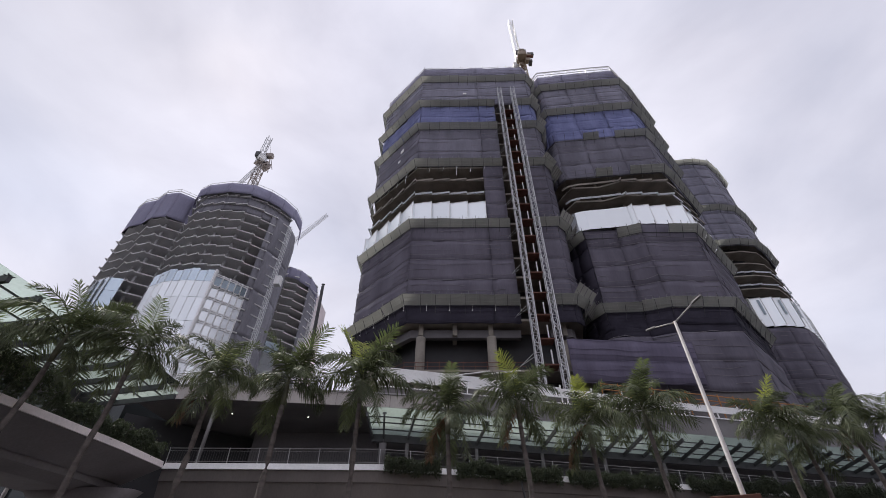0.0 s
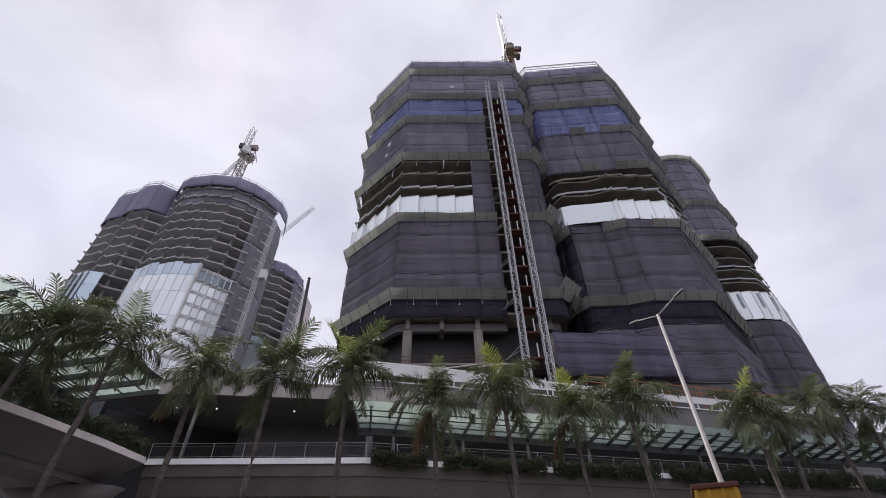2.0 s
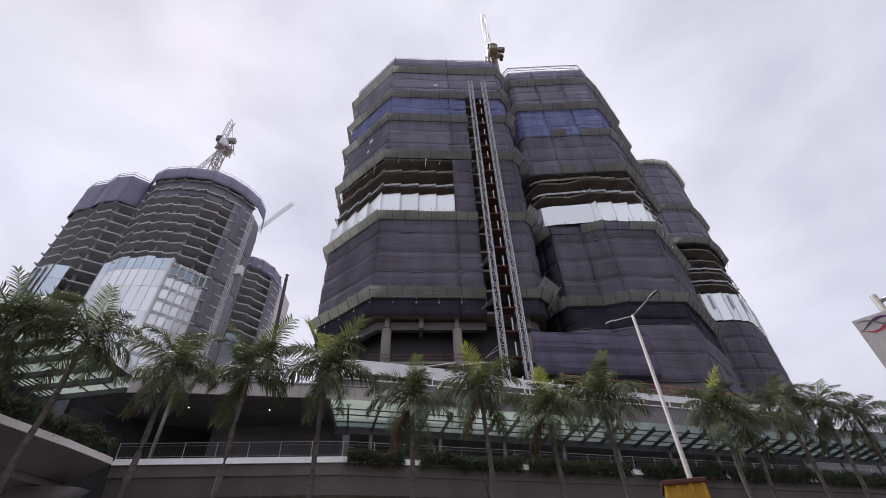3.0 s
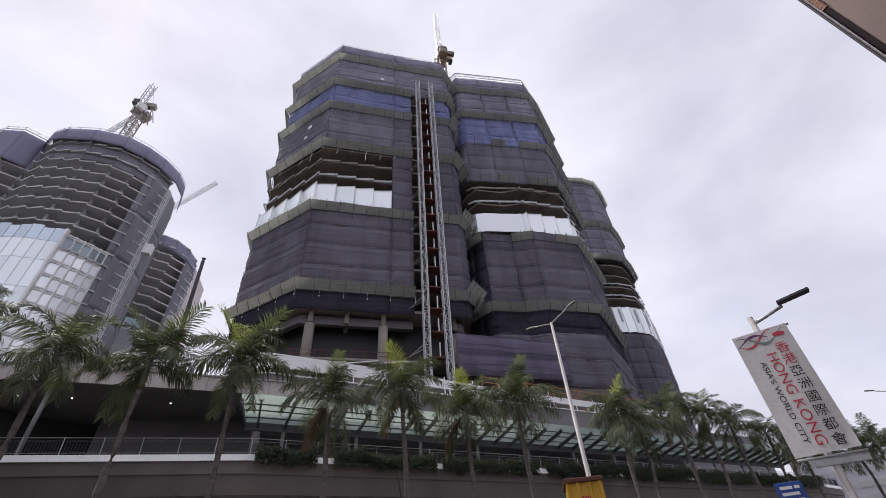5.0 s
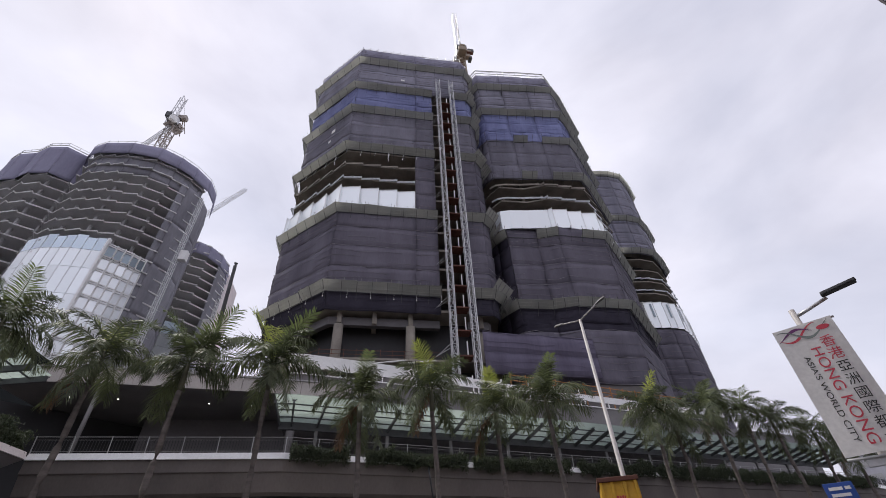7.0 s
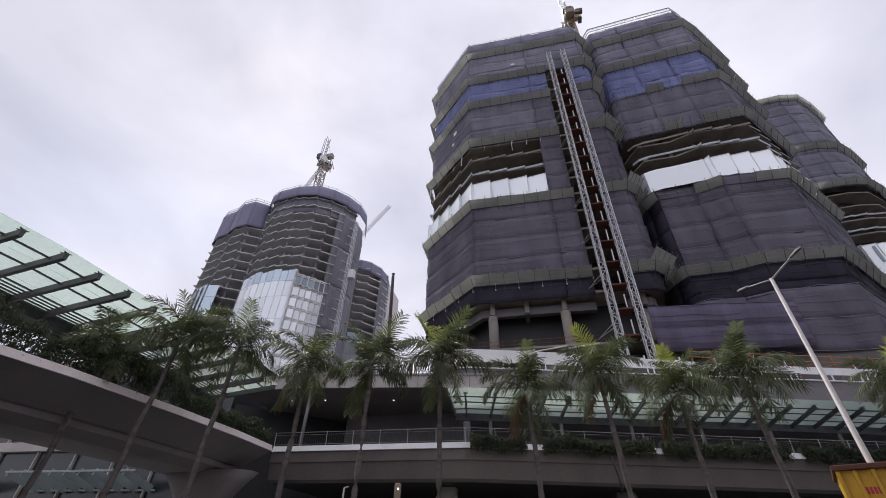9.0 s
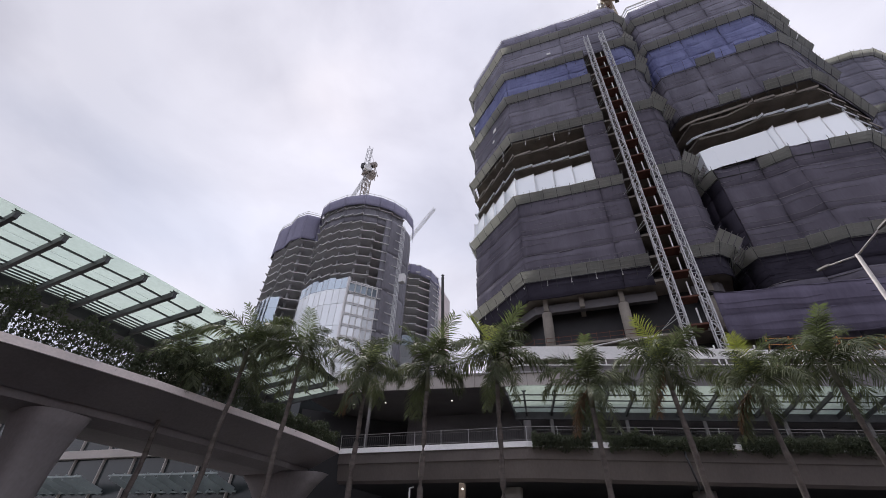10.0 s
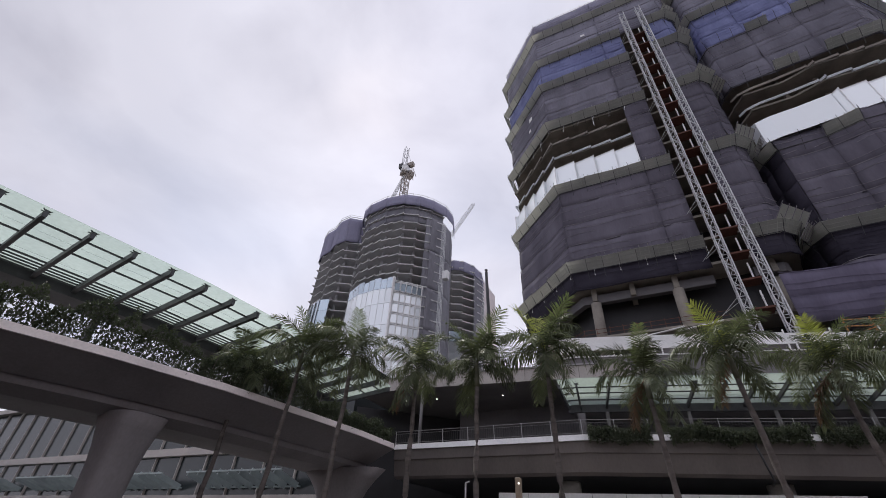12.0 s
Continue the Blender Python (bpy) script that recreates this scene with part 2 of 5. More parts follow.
M_hedge = mat("hedge_leaf", (0.07, 0.085, 0.045), (0.04, 0.052, 0.028), rough=0.6, scale=1.5, fine=8, bump=0.1, spread=0.35, through=0.3)
M_pole = mat("grey_painted_steel", (0.5, 0.47, 0.46), (0.42, 0.39, 0.38), rough=0.5, scale=1.5, fine=12, bump=0.05)
M_trunk = mat("palm_bark", (0.165, 0.14, 0.128), (0.09, 0.078, 0.07), rough=0.9, scale=1.2, fine=9, bump=0.5, stretch=(1, 1, 4))
M_shaft = mat("crownshaft", (0.12, 0.12, 0.07), (0.08, 0.08, 0.05), rough=0.55, scale=2, fine=10, bump=0.1)
M_banner = mat("banner_cloth", (0.82, 0.80, 0.79), (0.74, 0.72, 0.71), rough=0.8, scale=1.0, fine=14, bump=0.15, spread=0.02, through=0.25)
M_red = mat("red_print", (0.55, 0.06, 0.09), (0.48, 0.05, 0.08), rough=0.8, spread=0.03, bump=0)
M_ink = mat("black_print", (0.03, 0.028, 0.03), rough=0.8, spread=0.03, bump=0)
M_plum = mat("plum_print", (0.16, 0.04, 0.16), rough=0.8, spread=0.03, bump=0)
M_grey_print = mat("grey_green_print", (0.2, 0.23, 0.22), rough=0.8, spread=0.03, bump=0)
M_blue_sign = mat("blue_sign", (0.02, 0.08, 0.36), (0.02, 0.07, 0.3), rough=0.5, spread=0.03, bump=0)
M_tan = mat("tan_wall_panel", (0.21, 0.13, 0.112), (0.165, 0.1, 0.086), rough=0.55, scale=0.7, fine=14, bump=0.06, spread=0.04)
M_brick = mat("red_brown_brick", (0.34, 0.18, 0.13), (0.26, 0.13, 0.1), rough=0.85, scale=2, fine=20)
M_lamp_on = bpy.data.materials.new("lit_downlight")
M_lamp_on.use_nodes = True
M_lamp_on.node_tree.nodes["Principled BSDF"].inputs["Emission Color"].default_value = (1, 0.95, 0.85, 1)
M_lamp_on.node_tree.nodes["Principled BSDF"].inputs["Emission Strength"].default_value = 1.2
M_hill = mat("hazy_hill", (0.20, 0.26, 0.30), (0.15, 0.2, 0.23), rough=1.0, scale=0.01, fine=0.15, bump=0.1)


# ---- mesh tools ----
def mesh(name, bm, material):
    me = bpy.data.meshes.new(name)
    bm.to_mesh(me)
    bm.free()
    for m in material if isinstance(material, (list, tuple)) else [material]:
        me.materials.append(m)
    return me


def part(name, bm, material, parent=None, label=""):
    ob = new(name, bm if isinstance(bm, bpy.types.Mesh) else mesh(name, bm, material))
    ob.parent = parent
    return tagged(ob, label)


def thing(name, label, category, at=(0, 0, 0), group="", kind=""):
    ob = new(name)
    ob.matrix_basis = pose(*at)
    return tagged(ob, label, category, group, kind)


def box(bm, x0, y0, z0, x1, y1, z1, m=None, bevel=0.0):
    r = bmesh.ops.create_cube(bm, size=1.0, matrix=Matrix.Translation(((x0 + x1) / 2, (y0 + y1) / 2, (z0 + z1) / 2)) @ Matrix.Diagonal((abs(x1 - x0), abs(y1 - y0), abs(z1 - z0), 1)))
    vs = r["verts"]
    if bevel:
        es = list({e for v in vs for e in v.link_edges})
        vs = bmesh.ops.bevel(bm, geom=es, offset=bevel, segments=2, affect="EDGES", profile=0.5)["verts"]
    if m is not None:
        bmesh.ops.transform(bm, matrix=m, verts=vs)
    return vs


def bar(bm, a, b, w=0.05, h=None, n=4):
    """A straight bar of n sides from a to b."""
    a, b = Vector(a), Vector(b)
    d = b - a
    q = d.to_track_quat("Z", "Y").to_matrix()
    h = h or w
    ring = []
    for p in (a, b):
        ring.append([bm.verts.new(p + q @ Vector((math.cos(2 * math.pi * (i + 0.5) / n) * w * 0.707, math.sin(2 * math.pi * (i + 0.5) / n) * h * 0.707, 0))) for i in range(n)])
    for i in range(n):
        bm.faces.new((ring[0][i], ring[0][(i + 1) % n], ring[1][(i + 1) % n], ring[1][i]))
    bm.faces.new(ring[0][::-1])
    bm.faces.new(ring[1])


def tube(bm, path, radii, n=10):
    """A round tapered tube along a path."""
    rings = []
    for i, p in enumerate(path):
        p = Vector(p)
        d = Vector(path[min(i + 1, len(path) - 1)]) - Vector(path[max(i - 1, 0)])
        q = d.to_track_quat("Z", "Y").to_matrix()
        rings.append([bm.verts.new(p + q @ Vector((math.cos(2 * math.pi * k / n) * radii[i], math.sin(2 * math.pi * k / n) * radii[i], 0))) for k in range(n)])
    for a, b in zip(rings, rings[1:]):
        for k in range(n):
            f = bm.faces.new((a[k], a[(k + 1) % n], b[(k + 1) % n], b[k]))
            f.smooth = True
    bm.faces.new(rings[0][::-1])
    bm.faces.new(rings[-1])


def prism(bm, pts, z0, z1):
    lo = [bm.verts.new((x, y, z0)) for x, y in pts]
    hi = [bm.verts.new((x, y, z1)) for x, y in pts]
    k = len(pts)
    for i in range(k):
        bm.faces.new((lo[i], lo[(i + 1) % k], hi[(i + 1) % k], hi[i]))
    bm.faces.new(lo[::-1])
    bm.faces.new(hi)


def shifted(pts, d, closed=False):
    """The line moved d to its right-hand side (outward for a line that runs left to right as seen from outside)."""
    out, k = [], len(pts)
    for i in range(k):
        p = Vector(pts[i])
        a = Vector(pts[i - 1]) if (i > 0 or closed) else None
        b = Vector(pts[(i + 1) % k]) if (i < k - 1 or closed) else None
        ns = []
        for u, v in ((a, p), (p, b)):
            if u is not None and v is not None:
                e = (v - u).normalized()
                ns.append(Vector((e.y, -e.x)))
        nn = sum(ns, Vector((0, 0)))
        nn.normalize()
        out.append(tuple(p + nn * d / max(0.5, nn.dot(ns[0]))))
    return out


def along(pts, step):
    """The line cut into pieces of about step."""
    out = []
    for a, b in zip(pts, pts[1:]):
        a, b = Vector(a), Vector(b)
        k = max(1, round((b - a).length / step))
        out += [tuple(a.lerp(b, i / k)) for i in range(k)]
    return out + [tuple(pts[-1])]


def sheet(bm, pts, z0, z1, off0=0.0, off1=0.0, step=2.0, rise=1.3, sag=0.0, wave=0.0, seed=0.0, thick=0.06):
    """A hanging sheet with thickness along a line; it billows between its ties (sag) and waves."""
    line = along(pts, step)
    k = max(1, round((z1 - z0) / rise))
    grids = []
    for inner in (0, 1):
        rows = []
        for j in range(k + 1):
            f = j / k
            z = z0 + (z1 - z0) * f
            o = off0 + (off1 - off0) * f - inner * thick
            moved = shifted(line, 1.0)
            row = []
            for (x, y), (mx, my) in zip(line, moved):
                w = noise.noise((x * 0.35 + seed, y * 0.35, z * 0.45)) * wave + sag * abs(math.sin(math.pi * (z - 26.7) / 3.95))
                row.append(bm.verts.new((x + (mx - x) * (o + w), y + (my - y) * (o + w), z)))
            rows.append(row)
        grids.append(rows)
    for g, rows in enumerate(grids):
        for j in range(k):
            for i in range(len(line) - 1):
                q = (rows[j][i], rows[j][i + 1], rows[j + 1][i + 1], rows[j + 1][i])
                f = bm.faces.new(q if g == 0 else q[::-1])
                f.smooth = wave > 0 or sag > 0
    a, b = grids
    for j in range(k):
        bm.faces.new((a[j][0], a[j + 1][0], b[j + 1][0], b[j][0]))
        bm.faces.new((a[j][-1], b[j][-1], b[j + 1][-1], a[j + 1][-1]))
    for i in range(len(line) - 1):
        bm.faces.new((a[0][i], b[0][i], b[0][i + 1], a[0][i + 1]))
        bm.faces.new((a[k][i], a[k][i + 1], b[k][i + 1], b[k][i]))


def lattice(bm, x, y, z0, z1, w=0.8, step=1.5, chord=0.1, web=0.05):
    """An upright lattice mast of square section."""
    c = [(x - w / 2, y - w / 2), (x + w / 2, y - w / 2), (x + w / 2, y + w / 2), (x - w / 2, y + w / 2)]
    for p in c:
        bar(bm, (*p, z0), (*p, z1), chord)
    k = int((z1 - z0) / step)
    for j in range(k):
        za, zb = z0 + j * step, z0 + (j + 1) * step
        for i in range(4):
            p, q = c[i], c[(i + 1) % 4]
            bar(bm, (*p, za), (*q, za), web)
            bar(bm, (*(p if j % 2 else q), za), (*(q if j % 2 else p), zb), web)


def truss(bm, a, b, w=1.2, h=1.2, step=1.6, chord=0.12, web=0.06):
    """A sloping lattice boom from a to b."""
    a, b = Vector(a), Vector(b)
    d = (b - a).normalized()
    side = d.cross(Vector((0, 0, 1))).normalized()
    up = side.cross(d)
    c = [side * sx * w / 2 + up * sy * h / 2 for sx, sy in ((-1, -1), (1, -1), (1, 1), (-1, 1))]
    for o in c:
        bar(bm, a + o, b + o, chord)
    k = max(1, int((b - a).length / step))
    for j in range(k):
        p, q = a.lerp(b, j / k), a.lerp(b, (j + 1) / k)
        for i in range(4):
            bar(bm, p + c[i], q + c[(i + 1) % 4], web)

# ---- ground ----
bm = bmesh.new()
bmesh.ops.create_grid(bm, x_segments=40, y_segments=40, size=2500)
tagged(part("ground", bm, M_asphalt), "dark grey asphalt road and forecourt ground", "ground", kind="structure")
bm = bmesh.new()
prism(bm, [(-60, 14.5), (70, 30.5), (70, 60), (-60, 60)], 0.0, 0.15)
tagged(part("pavement", bm, M_concrete), "grey concrete pavement under the palms and deck", "pavement", kind="structure")

# ---- station deck: edge line, left to right ----
EDGE = [(-17.5, 27.8), (-4.3, 27.8), (38.5, 38.2), (53.5, 41.9), (62.0, 45.5), (68.0, 52.0)]
DECK_Z = 8.0
deck = thing("station_deck", "grey concrete elevated station deck with a white edge", "deck", kind="structure")
bm = bmesh.new()
back = [(69, 75), (-17.5, 75)]
prism(bm, shifted(EDGE, -0.25) + back, DECK_Z - 0.9, DECK_Z - 0.05)
part("slab", bm, M_concrete, deck)
bm = bmesh.new()
outer, inner = EDGE, shifted(EDGE, -0.55)
sections = [(0.0, DECK_Z - 0.36), (-0.16, DECK_Z), (-0.3, DECK_Z), (-0.3, DECK_Z - 0.36)]
rows = [[bm.verts.new((x, y, z)) for x, y in shifted(along(EDGE, 3.0), o)] for o, z in sections]
for k in range(4):
    for i in range(len(rows[0]) - 1):
        bm.faces.new((rows[k][i], rows[k][i + 1], rows[(k + 1) % 4][i + 1], rows[(k + 1) % 4][i]))
part("edge_strip", bm, M_white, deck, "white painted deck edge")
bm = bmesh.new()
sections = [(-0.12, DECK_Z - 0.36), (-0.12, 7.0), (-0.22, 6.95), (-0.4, 6.0), (-0.7, 5.85)]
rows = [[bm.verts.new((x, y, z)) for x, y in shifted(along(EDGE, 6.0), o)] for o, z in sections]
for k in range(len(sections) - 1):
    for i in range(len(rows[0]) - 1):
        bm.faces.new((rows[k + 1][i], rows[k + 1][i + 1], rows[k][i + 1], rows[k][i]))
part("girder", bm, M_stained, deck)
# The soffit's near-black colour stands for the shade below the deck.
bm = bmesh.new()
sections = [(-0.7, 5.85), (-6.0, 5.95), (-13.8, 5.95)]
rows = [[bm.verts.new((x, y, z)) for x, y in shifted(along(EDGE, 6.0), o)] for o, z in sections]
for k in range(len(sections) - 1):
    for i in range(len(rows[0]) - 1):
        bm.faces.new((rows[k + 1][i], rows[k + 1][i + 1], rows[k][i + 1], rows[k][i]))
part("soffit", bm, M_dark, deck, "soffit coloured near black for the shade beneath the deck")


def tapered_column(x, y, top, w0, w1, d0, d1, name="pier", parent=None, material=None):
    """A rounded pier that flares to its head."""
    bm = bmesh.new()
    rings = []
    for f in (0, 0.5, 0.68, 0.8, 0.9, 1.0):
        g = max(0.0, (f - 0.5) / 0.5) ** 2
        w, d = w0 + (w1 - w0) * g, d0 + (d1 - d0) * g
        ring = []
        for i in range(24):
            a = 2 * math.pi * i / 24
            c, s = math.cos(a), math.sin(a)
            ring.append(bm.verts.new((x + math.copysign(abs(c) ** 0.6, c) * w / 2, y + math.copysign(abs(s) ** 0.6, s) * d / 2, top * f)))
        rings.append(ring)
    for a, b in zip(rings, rings[1:]):
        for i in range(24):
            bm.faces.new((a[i], a[(i + 1) % 24], b[(i + 1) % 24], b[i])).smooth = True
    bm.faces.new(rings[0][::-1])
    bm.faces.new(rings[-1])
    return part(name, bm, material or M_concrete, parent)


for x, y in ((-6.0, 31.0), (5.5, 33.4), (17, 36.2), (29, 39.0), (42, 42.3), (56, 46.5)):
    tapered_column(x, y, 5.86, 1.2, 1.3, 1.2, 1.3, "pier", deck)
# back wall of the undercroft and of the arcade above, their shade in the colours
BACK_LINE = [(-17.5, 27.8), (-4.3, 27.8), (38.5, 38.2), (69.0, 45.6)]
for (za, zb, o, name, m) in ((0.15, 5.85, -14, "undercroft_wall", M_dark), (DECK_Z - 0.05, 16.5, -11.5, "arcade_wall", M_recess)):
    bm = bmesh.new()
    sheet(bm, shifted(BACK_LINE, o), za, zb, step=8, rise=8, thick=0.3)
    tagged(part(name, bm, m), "dark recessed glazed wall of the station, shade in its colour", "wall", kind="structure")

# Dark sheet added where there is only a shaded void.
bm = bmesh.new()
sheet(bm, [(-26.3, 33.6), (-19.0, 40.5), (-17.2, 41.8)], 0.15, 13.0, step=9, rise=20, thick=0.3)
tagged(part("undercroft_wall", bm, M_dark), "dark sheet standing in for the shaded void beneath the station", "wall", kind="structure")

pipe = thing("drain_pipe", "dark drain pipe bending down from the deck edge", "pipe")
bm = bmesh.new()
tube(bm, [(4.55, 29.9, 7.55), (4.5, 29.6, 7.2), (4.55, 29.55, 6.9), (4.75, 29.6, 5.6), (4.75, 30.4, 5.5)], [0.06, 0.06, 0.06, 0.06, 0.06], 8)
part("pipe_run", bm, M_steel_dark, pipe)

# railing along the deck edge
RAIL = shifted(EDGE, -0.2)
railing = thing("deck_railing", "grey metal railing along the deck edge", "railing", kind="structure")
bm = bmesh.new()
line = along(RAIL, 1.9)
for (x, y), (x2, y2) in zip(line, line[1:]):
    for z, w in ((0.86, 0.036), (0.1, 0.025), (0.7, 0.018)):
        bar(bm, (x, y, DECK_Z + z), (x2, y2, DECK_Z + z), w)
part("rail", bm, mat("grey_rail_paint", (0.26, 0.25, 0.25), rough=0.5, scale=1.5, fine=12, bump=0.05), railing)
bm = bmesh.new()
for (x, y), (x2, y2) in zip(line, line[1:]):
    for k in range(1, 12):
        u, v = x + (x2 - x) * k / 12, y + (y2 - y) * k / 12
        bar(bm, (u, v, DECK_Z + 0.1), (u, v, DECK_Z + 0.7), 0.022)
tagged(part("baluster_rods", bm, M_steel_dark, railing), kind="stuff")
bm = bmesh.new()
bar(bm, (0, 0, 0), (0, -0.1, 0.88), 0.04)
post_mesh = mesh("post", bm, M_steel)
for x, y in line:
    part("post", post_mesh, None, railing).location = (x, y, DECK_Z - 0.02)

# ---- left arcade roof with its panelled fascia and downlights ----
ROOF = [(-24.0, 31.0), (-17.9, 31.0), (-6.5, 32.4), (-1.0, 33.2)]
roof = thing("arcade_roof", "grey panelled roof over the station arcade", "roof", kind="structure")
bm = bmesh.new()
prism(bm, shifted(ROOF, -0.1) + [(-1, 60), (-24, 60)], 13.12, 14.0)
part("roof_slab", bm, M_concrete_dark, roof)
for a, b in zip(along(ROOF, 2.1), along(ROOF, 2.1)[1:]):
    bm = bmesh.new()
    u, v = Vector(a), Vector(b)
    g = (v - u).normalized() * 0.015
    sheet(bm, [tuple(u + g), tuple(v - g)], 13.08, 14.06, off0=0.0, off1=0.04, step=5, rise=2, thick=0.08)
    part("fascia_panel", bm, M_fascia, roof)
bm = bmesh.new()
for (x, y), (x2, y2) in zip(ROOF, ROOF[1:]):
    bar(bm, (x, y - 0.1, 14.1), (x2, y2 - 0.1, 14.1), 0.12)
part("coping", bm, M_concrete, roof)
bm = bmesh.new()
bmesh.ops.create_cone(bm, cap_ends=True, segments=12, radius1=0.06, radius2=0.06, depth=0.06)
dl = mesh("downlight", bm, M_lamp_on)
for x, y in ((-17.6, 34.3), (-14.6, 34.7), (-11.6, 35.0), (-8.6, 35.3), (-20.6, 34.0)):
    tagged(part("downlight", dl, None), "small round lit downlight in the soffit", "light", "soffit downlights").location = (x, y, 13.09)
for x, y, r in ((-5.2, 34.5, 0.3), (-17.55, 31.5, 0.13)):
    bm = bmesh.new()
    tube(bm, [(x, y, DECK_Z - 0.05), (x, y, 13.12)], [r, r], 16)
    tagged(part("arcade_column", bm, M_grey_wall), "round grey column carrying the arcade roof", "column")

# ---- upper podium wall with white hoarding on its parapet ----
WALL = shifted([(-6.0, 27.8), (-4.3, 27.8), (38.5, 38.2), (44.5, 39.66)], -6.0)
bm = bmesh.new()
prism(bm, WALL + [(44, 54), (-6, 54)], 11.3, 15.1)
podium = tagged(part("podium_upper_wall", bm, M_grey_wall), "grey clad upper storey of the station podium", "wall", kind="structure")
hoard = thing("roof_hoarding", "white sheet hoarding with open white frames along the podium roof", "hoarding")
line = along(WALL, 3.2)
for k, ((x, y), (x2, y2)) in enumerate(zip(line, line[1:])):
    bm = bmesh.new()
    u, v = Vector((x, y)), Vector((x2, y2))
    g = (v - u).normalized() * 0.02
    sheet(bm, [tuple(u + g), tuple(v - g)], 15.75, 16.85 - 0.03 * max(0.0, min(16.0, x)), step=5, rise=2, thick=0.06)
    part("hoarding_panel", bm, M_white, hoard)
bm = bmesh.new()
for k, ((x, y), (x2, y2)) in enumerate(zip(line, line[1:])):
    for z in (15.15, 15.7):
        bar(bm, (x, y - 0.12, z), (x2, y2 - 0.12, z), 0.09)
    bar(bm, (x, y - 0.1, 15.1), (x, y - 0.1, 16.8), 0.1)
    bar(bm, (x + 0.5, y - 0.02, 15.1), (x + 0.5, y - 0.02, 15.8), 0.1)
part("frame", bm, M_white, hoard)
site_rail = thing("site_guard_rail", "rusty orange tube guard rail at the building site edge", "guard rail")
bm = bmesh.new()
ol = along([(16, 43.5), (42, 50)], 2.0)
for (x, y), (x2, y2) in zip(ol, ol[1:]):
    for z in (18.3, 18.9, 19.5):
        bar(bm, (x, y, z), (x2, y2, z), 0.09)
    bar(bm, (x, y, 15.1), (x, y, 19.7), 0.1)
    bar(bm, (x, y, 18.1), (x2, y2, 18.7), 0.24, 0.06)
    bar(bm, (x, y + 0.1, 18.2), (x2, y2 + 0.1, 18.2), 0.3, 0.06)
part("tubes", bm, M_orange, site_rail)


# ---- glass canopies: a tilted pane row over dark tapered fins ----
def canopy(name, line, z_in, z_out, depth, pitch, label, louvre=False, skew=None):
    """Line: the inner edge, left to right as seen from outside; panes rise outward. With skew, line is the outer edge and the fins run from it by skew."""
    top = thing(name, label, "canopy", kind="structure")
    lip = 0.22 if skew else 0.55
    ln = along(line, pitch)
    if skew:
        out = ln
        ln = [(x + skew[0], y + skew[1]) for x, y in out]
        over = [(x - skew[0] * lip / depth, y - skew[1] * lip / depth) for x, y in out]
    else:
        out = shifted(ln, depth)
        over = shifted(ln, depth + lip)
    slope = (z_out - z_in) / depth
    for i in range(len(ln) - 1):
        for f0, f1 in ((0.0, 0.34), (0.34, 0.67), (0.67, 1.0)):
            bm = bmesh.new()
            c = []
            for (p, o, e) in ((ln[i], over[i], 0.006), (ln[i + 1], over[i + 1], 0.994)):
                p, o = Vector(p), Vector(o)
                c.append((p, o))
            vs = []
            for dz in (0.0, 0.03):
                for q, f in ((0, f0 + 0.004), (1, f0 + 0.004), (1, f1 - 0.004), (0, f1 - 0.004)):
                    p = c[q][0].lerp(c[q][1], f)
                    other = c[1 - q][0].lerp(c[1 - q][1], f)
                    p = p.lerp(other, 0.005)
                    vs.append(bm.verts.new((p.x, p.y, z_in + slope * (depth + lip) * f + dz + 0.16)))
            for q in ((3, 2, 1, 0), (4, 5, 6, 7), (0, 1, 5, 4), (1, 2, 6, 5), (2, 3, 7, 6), (3, 0, 4, 7)):
                bm.faces.new([vs[k] for k in q])
            pane = part("pane", bm, M_canopy, top)
            pane.visible_shadow = False
    for i in range(len(ln)):
        bm = bmesh.new()
        p, o = Vector((*ln[i], z_in)), Vector((*out[i], z_out))
        bar(bm, p, o, 0.17 if louvre else 0.12, 0.34 if louvre else 0.26)
        part("fin", bm, M_steel_dark, top)
        bm = bmesh.new()
        d = (o - p).normalized()
        e = o - d * 0.12
        bar(bm, e, e + Vector((0, 0, 0.2)), 0.06)
        s = d.cross(Vector((0, 0, 1))).normalized()
        for sg in (-0.16, 0.16):
            bar(bm, e + Vector((0, 0, 0.12)), e + s * sg + d * 0.12 + Vector((0, 0, 0.17)), 0.04)
            bar(bm, e + Vector((0, 0, 0.12)), e + s * sg - d * 0.12 + Vector((0, 0, 0.17)), 0.04)
        part("spider_clamp", bm, M_steel_dark, top)
    bm = bmesh.new()
    for f in (0.3, 0.6, 0.84):
        for i in range(len(ln) - 1):
            a = Vector((*ln[i], z_in)).lerp(Vector((*out[i], z_out)), f)
            b = Vector((*ln[i + 1], z_in)).lerp(Vector((*out[i + 1], z_out)), f)
            bar(bm, a + Vector((0, 0, 0.1)), b + Vector((0, 0, 0.1)), 0.07)
    if louvre:
        for f in (0.04, 0.09, 0.14, 0.19, 0.24):
            for i in range(len(ln) - 1):
                a = Vector((*ln[i], z_in)).lerp(Vector((*out[i], z_out)), f)
                b = Vector((*ln[i + 1], z_in)).lerp(Vector((*out[i + 1], z_out)), f)
                bar(bm, a + Vector((0, 0, 0.1)), b + Vector((0, 0, 0.1)), 0.06)
    part("purlin", bm, M_steel_dark, top)
    bm = bmesh.new()
    for i in range(len(ln) - 1):
        bar(bm, (*ln[i], z_in - 0.05), (*ln[i + 1], z_in - 0.05), 0.3, 0.5)
    part("edge_beam", bm, M_steel_dark, top)
    return top, ln


